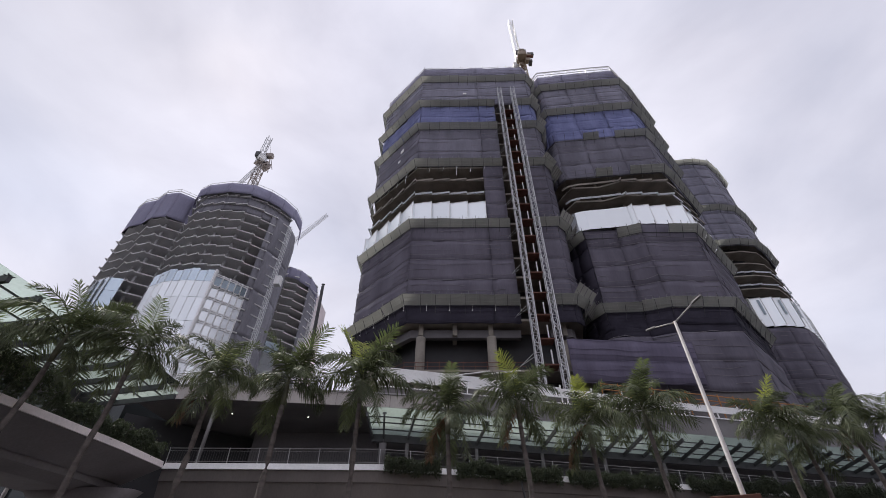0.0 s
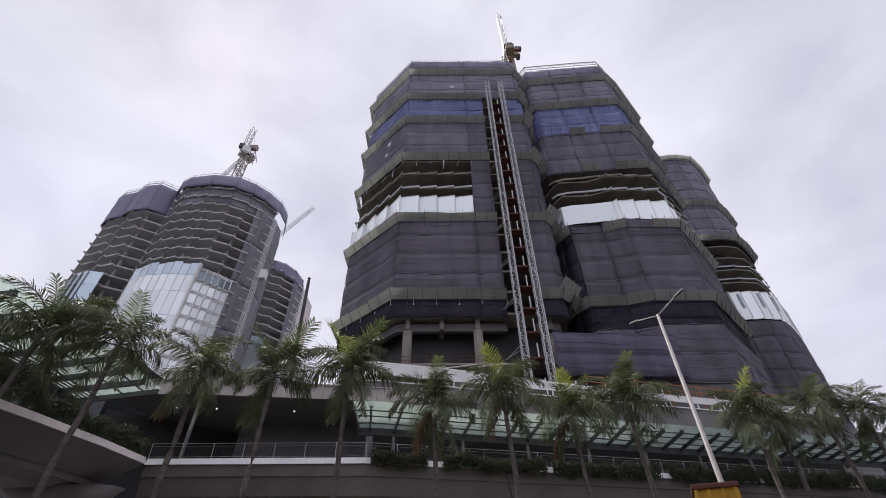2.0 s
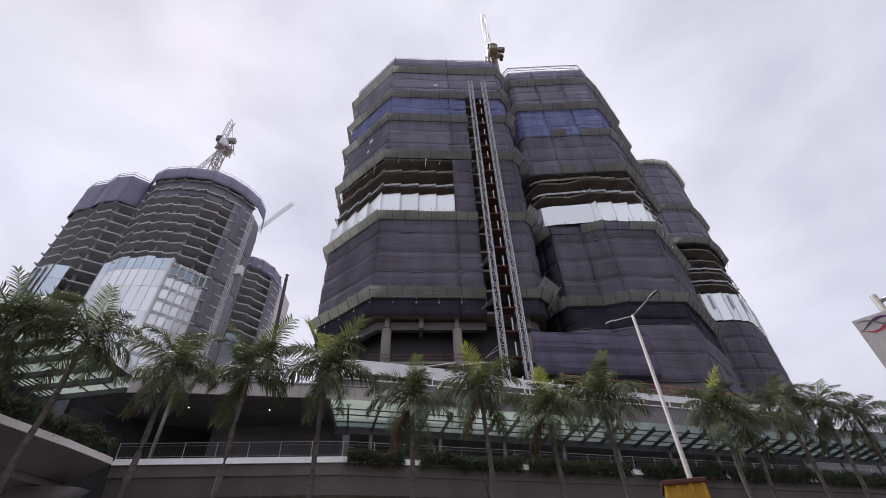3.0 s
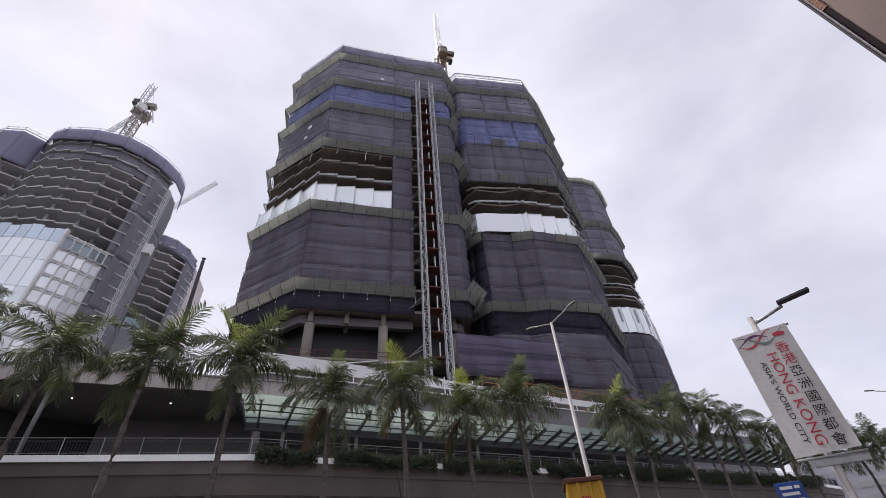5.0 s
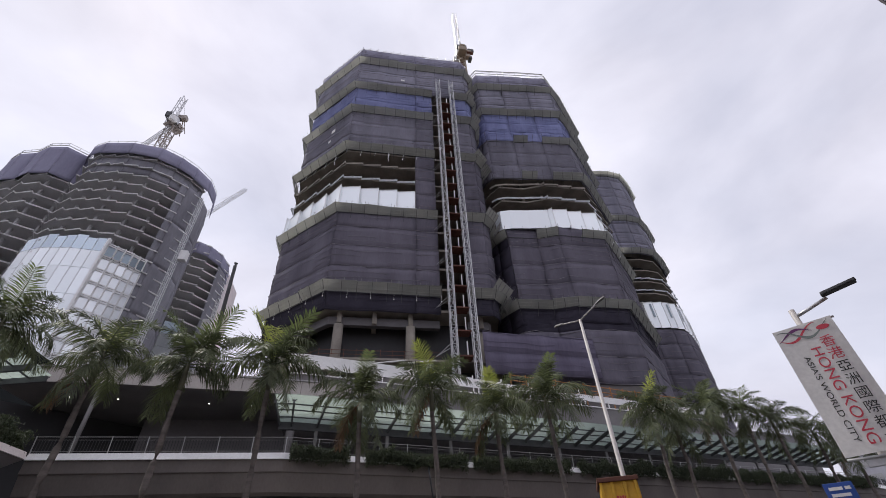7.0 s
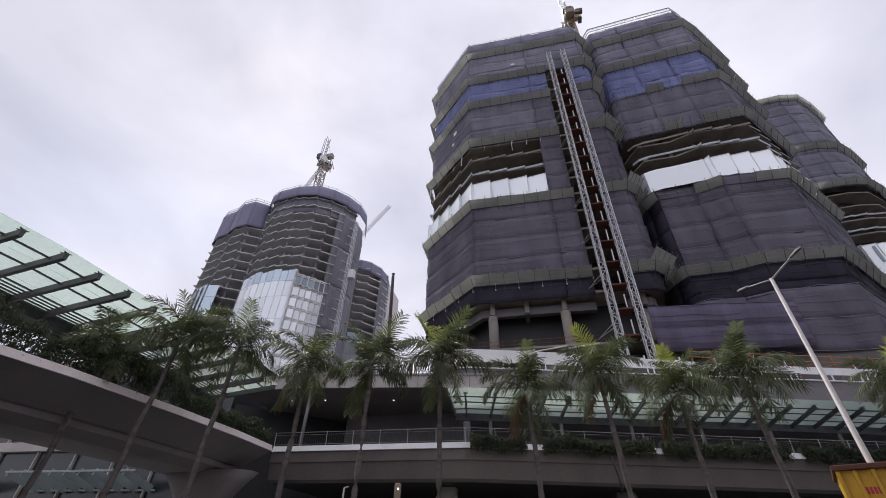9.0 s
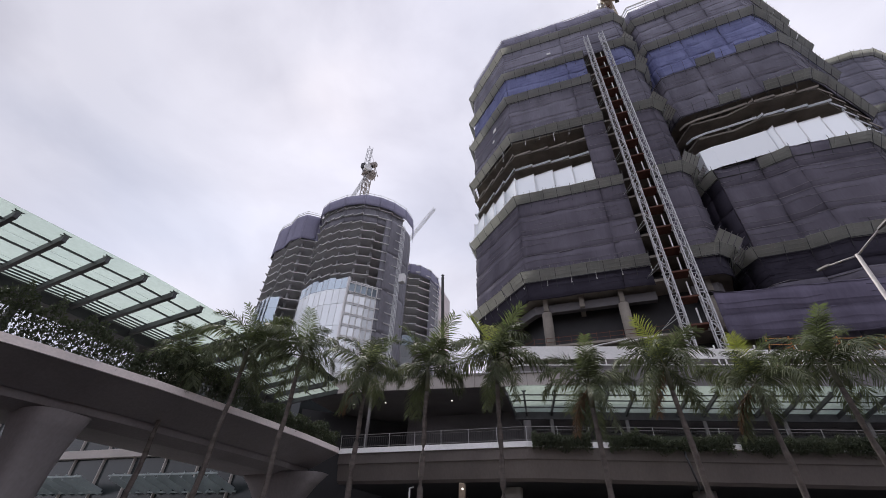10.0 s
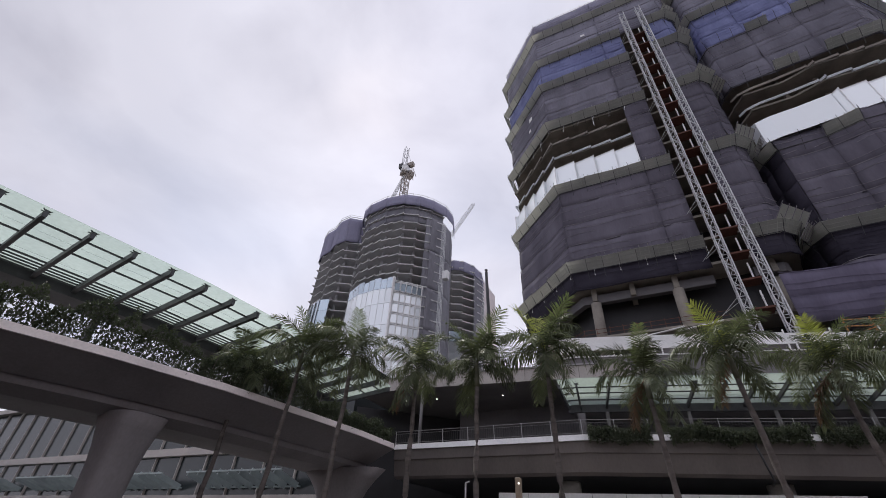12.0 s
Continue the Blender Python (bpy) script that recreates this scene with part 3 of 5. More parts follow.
CAN = shifted([(-5.6, 27.8), (-4.3, 27.8), (38.5, 38.2), (57, 42.8)], -4.1)
can1, ln1 = canopy("podium_canopy", CAN, 10.65, 11.3, 3.0, 1.75, "pale green glass canopy on dark steel fins above the deck")
for i in range(2, len(ln1), 3):
    bm = bmesh.new()
    bar(bm, (*ln1[i], DECK_Z - 0.05), (*ln1[i], 10.6), 0.22)
    part("post", bm, M_grey_wall, can1)

M_bridge = mat("bridge_concrete", (0.265, 0.242, 0.246), (0.19, 0.173, 0.177), rough=0.85, scale=0.25, fine=8, bump=0.2, stretch=(1, 1, 0.6))
# ---- footbridge ----
BR = [(-24.5, -6.0), (-22.6, 1.0), (-21.4, 5.5), (-20.1, 9.2), (-18.9, 13.9), (-18.1, 19.4), (-17.6, 24.0), (-17.5, 27.9)]
bridge = thing("footbridge", "concrete elevated footbridge with a white edge band", "bridge", kind="structure")


def loft(bm, line, sections):
    rows = [[bm.verts.new((x, y, z)) for x, y in shifted(line, o)] for o, z in sections]
    k = len(sections)
    for j in range(k):
        for i in range(len(line) - 1):
            bm.faces.new((rows[(j + 1) % k][i], rows[(j + 1) % k][i + 1], rows[j][i + 1], rows[j][i])).smooth = False
    for e in (0, -1):
        bm.faces.new([r[e] for r in rows] if e == 0 else [r[e] for r in rows][::-1])


bm = bmesh.new()
loft(bm, BR, [(-0.1, 7.95), (-0.1, 7.68), (-0.5, 7.5), (-2.1, 6.75), (-2.3, 6.75), (-2.4, 6.45), (-3.4, 6.15), (-6.6, 6.15), (-7.7, 6.45), (-9.9, 7.45), (-9.9, 7.95)])
part("deck_beam", bm, M_bridge, bridge)
bm = bmesh.new()
loft(bm, BR, [(-0.1, 8.06), (0.0, 7.7), (-0.3, 7.7), (-0.3, 8.06)])
part("edge_strip", bm, M_kerb, bridge, "pinkish beige concrete edge strip")
bm = bmesh.new()
loft(bm, BR, [(-0.32, 8.12), (-0.32, 7.9), (-0.6, 7.9), (-0.6, 8.12)])
part("planter_wall", bm, M_concrete_dark, bridge)
tapered_column(-22.6, 12.4, 6.3, 1.5, 3.0, 1.7, 2.4, "pier", bridge, M_bridge)
tapered_column(-21.0, 27.0, 6.3, 2.4, 6.6, 1.7, 2.2, "pier", bridge, M_bridge)
tapered_column(-27.5, -4.5, 6.3, 1.5, 3.0, 1.7, 2.4, "pier", bridge, M_bridge)
CB = [(-21.95, -4.0), (-21.0, 0.2), (-20.1, 4.33), (-18.8, 10.9), (-18.4, 15.65), (-17.9, 22.2), (-18.2, 27.3)]
can2, ln2 = canopy("footbridge_canopy", CB, 11.45, 11.85, 5.85, 1.65, "pale green glass canopy with dark steel beams over the footbridge", True, (-5.8, 0.6))
bm = bmesh.new()
loft(bm, [(x - 5.5, y + 0.57) for x, y in CB], [(0.1, 11.75), (0.1, 11.1), (-1.4, 11.0), (-1.4, 11.75)])
part("gutter_beam", bm, M_steel_dark, can2, "dark steel gutter beam")
for i in range(1, len(ln2), 4):
    bm = bmesh.new()
    x, y = shifted(ln2, -0.6)[i]
    bar(bm, (x, y, 7.9), (x, y, 11.05), 0.3)
    part("post", bm, M_steel_dark, can2)

# ---- glazed station hall behind the footbridge ----
hall = thing("station_hall", "grey-green glazed station hall with pale bands and louvred awnings", "building")
bm = bmesh.new()
prism(bm, [(-130, 33.4), (-26, 33.4), (-26, 60), (-130, 60)], 0.0, 17.5)
part("glass_wall", bm, M_glass_low, hall)
for z, h, d in ((9.2, 0.8, 0.5), (16.8, 0.7, 0.9), (5.2, 0.3, 0.3)):
    bm = bmesh.new()
    box(bm, -130, 33.4 - d, z, -26, 33.4, z + h, bevel=0.04)
    part("band", bm, M_fascia, hall, "pale horizontal band")
bm = bmesh.new()
box(bm, -0.06, -0.25, 0, 0.06, 0.0, 16.8)
mull = mesh("mullion", bm, M_fascia)
for i in range(25):
    part("mullion", mull, None, hall).location = (-128 + i * 4.2, 33.4, 0)
for x0 in (-90, -74, -58, -42):
    bm = bmesh.new()
    for i in range(9):
        bar(bm, (x0 + i * 1.4, 33.3, 6.2), (x0 + i * 1.4 - 0.5, 30.6, 7.1), 0.1, 0.55)
    bar(bm, (x0 - 0.8, 30.6, 7.15), (x0 + 11.6, 30.6, 7.15), 0.14)
    bar(bm, (x0 - 0.8, 33.2, 6.15), (x0 + 11.6, 33.2, 6.15), 0.14)
    part("awning", bm, M_awning, hall, "grey-green louvred awning")

# ---- towers under construction ----
FLOOR = 3.95


def fan(tower, line, z, seed, drop=()):
    """A row of catch-fan panels round the tower, one piece a bay."""
    ln = along(line, 4.6)
    battens = bmesh.new()
    low, high = shifted(ln, 0.25), shifted(ln, 1.4)
    for i in range(len(ln) - 1):
        if i in drop:
            continue
        rnd = random.Random(seed * 97 + i)
        j = rnd.uniform(-0.1, 0.1)
        c = []
        for p, q in ((low[i], high[i]), (low[i + 1], high[i + 1])):
            c.append((Vector((*p, z + j)), Vector((*q, z + 1.2 + j + rnd.uniform(-0.1, 0.18)))))
        bm = bmesh.new()
        n = 4
        grid = []
        for u in range(n + 1):
            lo, hi = c[0][0].lerp(c[1][0], u / n), c[0][1].lerp(c[1][1], u / n)
            grid.append([bm.verts.new(lo.lerp(hi, v / 3) - Vector((0, 0, 0.1 * math.sin(math.pi * v / 3) * math.sin(math.pi * u / n)))) for v in range(4)])
        for u in range(n):
            for v in range(3):
                bm.faces.new((grid[u][v], grid[u + 1][v], grid[u + 1][v + 1], grid[u][v + 1]))
        part("catch_fan", bm, M_olive, tower, "olive mesh catch fan")
        down = Vector((0, 0, -0.05))
        for k in range(4):
            f = k / 3
            bar(battens, c[0][0].lerp(c[0][1], f) + down, c[1][0].lerp(c[1][1], f) + down, 0.05)
        for k in range(4):
            f = (k + 0.5) / 4
            a, b = c[0][0].lerp(c[1][0], f), c[0][1].lerp(c[1][1], f)
            bar(battens, a + down, b + (b - a).normalized() * rnd.uniform(0.1, 0.5) + down, 0.05)
    tagged(part("fan_batten", battens, M_olive, tower), kind="stuff")
    bm = bmesh.new()
    st = along(line, 2.3)
    o0, o1 = shifted(st, 0.05), shifted(st, 1.35)
    for p, q in zip(o0, o1):
        bar(bm, (*p, z - 1.3), (*q, z + 1.3), 0.06)
        bar(bm, (*q, z + 1.1), (*q, z + 1.9), 0.05)
    sh = shifted(st, 0.3)
    for p, q in zip(sh, sh[1:]):
        bar(bm, (*p, z - 0.05), (*q, z - 0.05), 0.09)
    tagged(part("fan_strut", bm, M_steel_dark, tower), kind="stuff")


def nets(tower, line, z0, z1, material, seed, off=0.0, label="", wave=0.2, tape=None):
    """Net sheets, one to each face of the line and storey, with lapped seams and tie tubes."""
    k = max(1, round((z1 - z0) / FLOOR))
    for j in range(k):
        za, zb = z0 + (z1 - z0) * j / k, z0 + (z1 - z0) * (j + 1) / k
        ln = shifted(line, off + 0.04 + 0.05 * (j % 2))
        for i, (a, b) in enumerate(zip(ln, ln[1:])):
            bm = bmesh.new()
            sheet(bm, [a, b], za - 0.12, zb + 0.08, off0=-0.05, off1=0.04, step=1.1, rise=1.0, wave=wave, sag=0.06, seed=seed + i * 3.7 + j * 0.35)
            part("net_sheet", bm, material, tower, label)
    bm = bmesh.new()
    out = along(shifted(line, off + 0.22), 2.2)
    for j in range(4 * k + 1):
        z = z0 + (z1 - z0) * j / (4 * k)
        for i, (a, b) in enumerate(zip(out, out[1:])):
            if j % 4 and noise.noise((a[0] * 0.13, j * 1.7, z * 0.1 + seed)) < -0.05:
                continue
            bar(bm, (*a, z + noise.noise((a[0] * 0.4, a[1] * 0.4, z)) * 0.45), (*b, z + noise.noise((b[0] * 0.4, b[1] * 0.4, z)) * 0.45), 0.06 if j % 4 == 0 else 0.045)
    tagged(part("tie_tape", bm, tape or M_tape, tower), kind="stuff")


def net_band(tower, line, z0, z1, material, seed, off=0.0, label="", cord=None):
    """Tall smooth net sheets, one to each face, under a pale top cord."""
    ln = shifted(line, off)
    for i, (a, b) in enumerate(zip(ln, ln[1:])):
        bm = bmesh.new()
        sheet(bm, [a, b], z0 + 0.25 * (i % 2), z1, step=1.6, rise=1.4, wave=0.05, sag=0.12, seed=seed + i * 0.02)
        part("net_sheet", bm, material, tower, label)
    bm = bmesh.new()
    for a, b in zip(ln, ln[1:]):
        bar(bm, (*a, z1 - 0.1), (*b, z1 - 0.05), 0.1, 0.2)
    part("net_cord", bm, cord or material, tower)


def slab_set(tower, closed, z0, z1, step, inset=0.4, thick=0.32, material=None, wobble=0.0):
    z = z0
    while z < z1:
        bm = bmesh.new()
        prism(bm, shifted(closed, -inset, True), z - thick, z)
        part("floor_slab", bm, material or M_raw, tower)
        z += step


def zigzag(tower, line, z0, z1, pitch, amp, material, name="wall_panel", label="", off=0.0, side=None):
    """Folded panels along a line, like saw teeth in plan."""
    ln = along(line, pitch)
    o0, o1 = shifted(ln, off), shifted(ln, off + amp)
    for i in range(len(ln) - 1):
        bm = bmesh.new()
        sheet(bm, [o0[i], tuple(Vector(o0[i + 1]).lerp(Vector(o1[i + 1]), 1.0))], z0, z1, step=9, rise=9, thick=0.1)
        part(name, bm, material, tower, label)
        if z1 - z0 > 2:
            bm = bmesh.new()
            bar(bm, (*o1[i + 1], z0), (*o1[i + 1], z1 + 0.15), 0.1)
            part("mullion", bm, M_white, tower)
            bm = bmesh.new()
            bar(bm, (*o0[i], z1), (*o1[i + 1], z1), 0.12)
            part("top_rail", bm, M_white, tower)
        bm = bmesh.new()
        sheet(bm, [o1[i + 1], o0[i + 1]], z0, z1 + 0.03, step=9, rise=9, thick=0.1)
        part(name, bm, side or material, tower, label)


# main tower: the front line of its facade, left to right
T1_L = [(-17.2, 84.0), (-17.3, 66.2), (-6.8, 55.8), (7.0, 55.7), (10.9, 55.7)]
T1_M = [(15.3, 55.5), (19.3, 55.4), (20.9, 56.9), (21.6, 60.2), (22.4, 63.6)]
T1_R = [(22.4, 63.6), (23.6, 60.2), (24.9, 57.9), (30.6, 57.6), (34.4, 56.1), (43.8, 56.2), (46.4, 58.6), (57.0, 69.0), (57.0, 92.0)]
# the second lobe runs straighter from the open storeys up
T1_RU = [(22.4, 63.6), (23.4, 60.2), (24.4, 58.5), (30.6, 57.9), (37.5, 57.2), (43.9, 56.7), (46.6, 58.8), (57.0, 69.0), (57.0, 92.0)]
T1_ALL = T1_L + T1_M + T1_R[1:]
closed1 = T1_ALL + [(-17.2, 92.0)]
closed_upper = T1_L + T1_M + T1_RU[1:] + [(-17.2, 92.0)]
t1 = thing("tower_building", "unfinished concrete tower wrapped in dark purple netting", "building", group="towers under construction")
# Core coloured near black as the shade inside the open floors.
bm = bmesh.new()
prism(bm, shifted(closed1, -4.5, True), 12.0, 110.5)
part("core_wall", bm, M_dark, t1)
slab_set(t1, closed1, 26.7, 27.0, 4.04, inset=0.5)
slab_set(t1, closed1, 34.78, 68.0, 4.04, inset=0.35, thick=0.4)
slab_set(t1, closed_upper, 71.14, 112.0, 4.04, inset=0.35, thick=0.4)
bm = bmesh.new()
prism(bm, shifted(closed1, -0.3, True), 11.0, 23.8)
part("base_block", bm, M_concrete_dark, t1)
# edge beams and columns at the open base; beams and rear wall darkened as shade
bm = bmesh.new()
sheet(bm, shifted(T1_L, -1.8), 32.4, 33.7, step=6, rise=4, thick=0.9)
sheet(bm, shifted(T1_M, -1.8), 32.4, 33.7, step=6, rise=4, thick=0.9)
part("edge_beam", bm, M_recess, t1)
for y in (64.5, 69.0):
    bm = bmesh.new()
    box(bm, -12.0 if y < 63 else -16.0, y - 0.3, 33.0, 20.0, y + 0.3, 34.3, bevel=0.04)
    part("floor_beam", bm, M_stained, t1)
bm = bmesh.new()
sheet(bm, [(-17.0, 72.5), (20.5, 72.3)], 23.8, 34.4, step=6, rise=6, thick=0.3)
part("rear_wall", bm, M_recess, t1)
for x in (-9.5, -4.4, 0.8, 6.3, 17.5):
    bm = bmesh.new()
    box(bm, x - 0.35, 57.0 if x > -6 else 60.5, 32.5, x + 0.35, 72.0, 34.4, bevel=0.04)
    part("floor_beam", bm, M_raw, t1)
for x, y in ((-4.4, 57.4), (6.3, 57.2), (-12.6, 64.5), (-0.2, 62.5), (4.0, 66.0), (17.5, 58.5)):
    bm = bmesh.new()
    tube(bm, [(x, y, 23.5), (x, y, 32.2)], [0.72, 0.72], 20)
    part("column", bm, M_raw, t1)
bm = bmesh.new()
for p, q in zip(along(shifted(T1_L, -0.6), 1.8), along(shifted(T1_L, -0.6), 1.8)[1:]):
    for z in (27.2, 27.8):
        bar(bm, (*p, z), (*q, z), 0.05)
    bar(bm, (*p, 26.7), (*p, 28.0), 0.06)
part("guard_rail", bm, M_rust, t1)
for x0, x1, z, y in ((-4.2, 1.2, 24.9, 54.7), (0.8, 5.4, 25.1, 54.5), (4.6, 9.6, 25.3, 54.7)):
    bm = bmesh.new()
    bar(bm, (x0, y, z), (x1, y - 0.3, z + 0.45), 0.3, 0.12)
    part("plank", bm, M_white, t1, "pale plank on the slab edge")
for li, line in enumerate((T1_L, T1_M, T1_R)):
    s = li * 11.0
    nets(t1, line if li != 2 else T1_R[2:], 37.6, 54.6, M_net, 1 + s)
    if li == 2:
        # Dark sheets painted in for the unlit gap between the lobes.
        nets(t1, T1_R[:3], 37.6, 54.6, M_net_shaded, 8 + s, tape=M_net_shaded)
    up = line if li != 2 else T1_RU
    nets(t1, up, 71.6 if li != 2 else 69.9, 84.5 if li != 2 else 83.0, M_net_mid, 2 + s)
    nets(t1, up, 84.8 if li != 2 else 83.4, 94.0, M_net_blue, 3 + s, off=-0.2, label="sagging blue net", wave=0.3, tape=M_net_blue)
    nets(t1, line, 34.1, 38.0, M_net_shaded, 6 + s, off=-0.25, tape=M_net_shaded)
    for zi, z in enumerate((36.9, 53.4, 70.7, 83.9, 93.5)):
        fan(t1, up if zi > 1 else line, z - (0.9 if li == 2 and zi in (1, 2) else 1.3 if li == 2 and zi == 3 else 0), int(10 * zi + s) + 1, drop={1: (2, 4), 2: (0, 1, 2, 4), 3: (0, 1, 2, 4)}.get(zi, ()) if li == 2 else ())
T1_TOP = T1_L[:-1] + T1_M[1:]
for s, line in ((0.0, T1_TOP), (20.0, T1_RU)):
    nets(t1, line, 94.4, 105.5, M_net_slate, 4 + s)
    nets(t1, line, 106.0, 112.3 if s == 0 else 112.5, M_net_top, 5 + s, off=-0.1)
    fan(t1, line, 105.0, 81 + int(s))
# net from the fan down over the base of the second lobe, and the bay beside the hoist
nets(t1, T1_R, 23.8, 32.6, M_net, 31.0, off=-0.2)
# Dark band below the lowest fan paints that fan's shade.
nets(t1, T1_R, 32.6, 36.5, M_net_shaded, 32.0, off=-0.25, tape=M_net_shaded)
nets(t1, [(16.6, 54.2), (34.6, 55.2)], 24.2, 30.3, M_net_violet, 37.0, label="hanging violet net", wave=0.07, tape=M_net_violet)
nets(t1, [(6.9, 55.6), (10.8, 55.6)], 55.4, 71.0, M_net, 33.0)
nets(t1, T1_M, 55.4, 71.0, M_net, 34.0)
# open storeys: folded white panels, pale slab edges
FRONT_L = [(-17.3, 72.0), (-17.3, 66.2), (-6.8, 55.8), (6.8, 55.7)]
FRONT_R = [(33.6, 56.2), (34.4, 55.9)] + T1_R[5:-1]
SMOOTH_R = [(23.3, 58.9), (24.2, 57.9), (26.0, 57.3), (29.5, 56.9), (33.6, 56.2)]
for line, zz in ((FRONT_L, 0.0), (FRONT_R, -0.7)):
    zigzag(t1, line, 55.3 + zz, 60.1 + zz, 3.3, 0.55, M_facade_pale, "wall_panel", "pale folded cladding panel", off=-0.2)
    zigzag(t1, line, 62.72, 63.2, 3.3, 0.45, M_panel, "slab_edge", "pale slab edge strip", off=-0.25)
    zigzag(t1, line, 66.7, 67.2, 3.3, 0.45, M_raw, "slab_edge", "", off=-0.25)
bm = bmesh.new()
sheet(bm, SMOOTH_R, 54.6, 59.4, step=0.6, rise=9, thick=0.1)
part("wall_panel", bm, M_facade_pale, t1, "pale curved cladding panel")
for z0, z1, m, name, words in ((62.72, 63.2, M_panel, "slab_edge", "pale slab edge strip"), (66.7, 67.2, M_raw, "slab_edge", "")):
    for a, b in zip(along(SMOOTH_R, 1.2), along(SMOOTH_R, 1.2)[1:]):
        bm = bmesh.new()
        sheet(bm, [a, b], z0, z1, step=9, rise=9, thick=0.1)
        part(name, bm, m, t1, words)
bm = bmesh.new()
for p in along(shifted(T1_ALL, -3.2), 8.4):
    bar(bm, (*p, 54.0), (*p, 73.0), 0.6)
tagged(part("inner_column", bm, M_raw, t1), kind="stuff")
# loose catch-fan panels that lean in the recess and along the lower rings
for k, (x, y, z, rx, ry, rz, w) in enumerate(((21.4, 56.2, 55.6, 28, 14, 35, 2.2), (22.6, 57.8, 53.4, 40, -18, 70, 2.0), (20.9, 56.3, 72.6, 32, 20, 40, 2.6), (22.4, 58.0, 70.4, 48, -12, 55, 2.4), (21.6, 56.8, 39.4, 30, 22, 30, 2.8), (22.8, 58.6, 37.4, 46, -10, 60, 2.6), (21.2, 56.4, 86.6, 30, 12, 38, 2.0), (20.6, 56.2, 96.2, 26, 16, 42, 2.0))):
    bm = bmesh.new()
    box(bm, -w / 2, -0.04, -0.9, w / 2, 0.04, 0.9)
    loose = part("loose_fan", bm, M_olive, t1, "leaning olive mesh panel")
    loose.matrix_basis = pose(x, y - 0.9, z, rx, ry, rz) @ Matrix.Diagonal((1.25, 1, 1.15, 1))
    for q in range(5):
        bm = bmesh.new()
        bar(bm, (-w / 2 + w * q / 4, -0.07, -1.0), (-w / 2 + w * q / 4, -0.07, 1.2), 0.06)
        part("batten", bm, M_tape, loose)
# roof rail
bm = bmesh.new()
for line, z in ((T1_L + T1_M, 112.3), (T1_RU, 113.9)):
    ln = along(line, 1.9)
    for p, q in zip(ln, ln[1:]):
        bar(bm, (*p, z), (*p, z + 1.5), 0.07)
        bar(bm, (*p, z + 0.75), (*q, z + 0.75), 0.05)
        if line is T1_RU:
            bar(bm, (*p, z + 1.3), (*q, z + 1.3), 0.2)
            bar(bm, (*p, z - 0.1), (*q, z - 0.1), 0.14)
            bar(bm, (*p, z - 1.5), (*p, z), 0.1)
        elif len(p) and int(p[0] * 7) % 3 == 0:
            bar(bm, (*p, z - 0.3), (*q, z - 0.25), 0.16)
part("roof_rail", bm, M_steel, t1, "pale tube guard rail")
# small white and red notices tied to the net
for x, y, z, w, h, rz in ((3.8, 55.2, 98.9, 0.9, 0.6, 0), (-10.9, 59.5, 81.2, 1.0, 1.1, -44), (-11.4, 60.0, 78.0, 0.7, 0.7, -44), (-15.0, 63.4, 97.0, 0.8, 0.5, -44)):
    bm = bmesh.new()
    box(bm, -w / 2, -0.04, -h / 2, w / 2, 0.04, h / 2)
    nb = part("notice_board", bm, M_white, t1, "small white notice")
    nb.matrix_basis = pose(x, y, z, 0, 0, rz)

# white hooks and short tubes below the fan over the open storeys
bm = bmesh.new()
for k, p in enumerate(along(shifted(T1_L[1:], 0.5), 2.9)):
    bar(bm, (p[0], p[1], 68.6 + 0.5 * (k % 3)), (p[0] + 0.25, p[1], 70.3), 0.07)
    if k % 4 == 0:
        bar(bm, (p[0], p[1], 67.6), (p[0], p[1], 70.6), 0.09)
tagged(part("hung_hook", bm, M_steel, t1, "small pale hung hooks"), kind="stuff")
# work lights hung below the lowest fan
bm = bmesh.new()
for p in along(shifted(T1_L[1:], 0.7), 3.4):
    bar(bm, (p[0], p[1], 35.62), (p[0], p[1], 35.8), 0.11)
    bar(bm, (p[0], p[1], 35.85), (p[0], p[1], 37.0), 0.025)
tagged(part("hung_float", bm, M_white, t1, "small white hung floats"), kind="stuff")


def hoist(name, xs, y, z0, z1, label, deep, width=0.85, floor0=26.7, landings=True):
    h = thing(name, label, "construction hoist")
    for x in xs:
        bm = bmesh.new()
        lattice(bm, x, y, z0, z1, width, 1.5, 0.13, 0.065)
        part("mast", bm, M_steel, h, "pale galvanised lattice mast")
    z = floor0
    while z < z1 - 6:
        if landings:
            bm = bmesh.new()
            box(bm, xs[0] + 0.5, y + 0.3, z - 0.25, xs[-1] - 0.4, y + deep, z, bevel=0.03)
            part("landing", bm, M_rust, h, "red oxide landing platform")
            bm = bmesh.new()
            box(bm, xs[-1] - 1.25, y + 0.5, z, xs[-1] - 1.1, y + 0.75, z + 2.2)
            part("gate_post", bm, M_white, h, "white landing gate edge")
        bm = bmesh.new()
        zb = z + 1.2
        if int(round((z - floor0) / FLOOR)) % 2 == 0:
            bm.free()
            for p, q in (((xs[0], y, zb), (xs[0] - 1.9, y + deep, zb - 0.5)), ((xs[0], y, zb), (xs[0] - 0.2, y + deep, zb - 0.5)), ((xs[0] - 0.4, y, zb + 0.4), (xs[0] - 2.3, y + deep, zb - 0.8)), ((xs[-1], y, zb), (xs[-1] + 1.2, y + deep, zb - 0.3))):
                bm = bmesh.new()
                bar(bm, p, q, 0.06)
                part("wall_tie", bm, M_steel, h)
        else:
            bm.free()
        z += FLOOR
    return h


hoist("construction_hoist", (12.25, 15.45), 53.9, 22.0, 98.9, "pale twin-mast construction hoist on the main tower", 2.2)


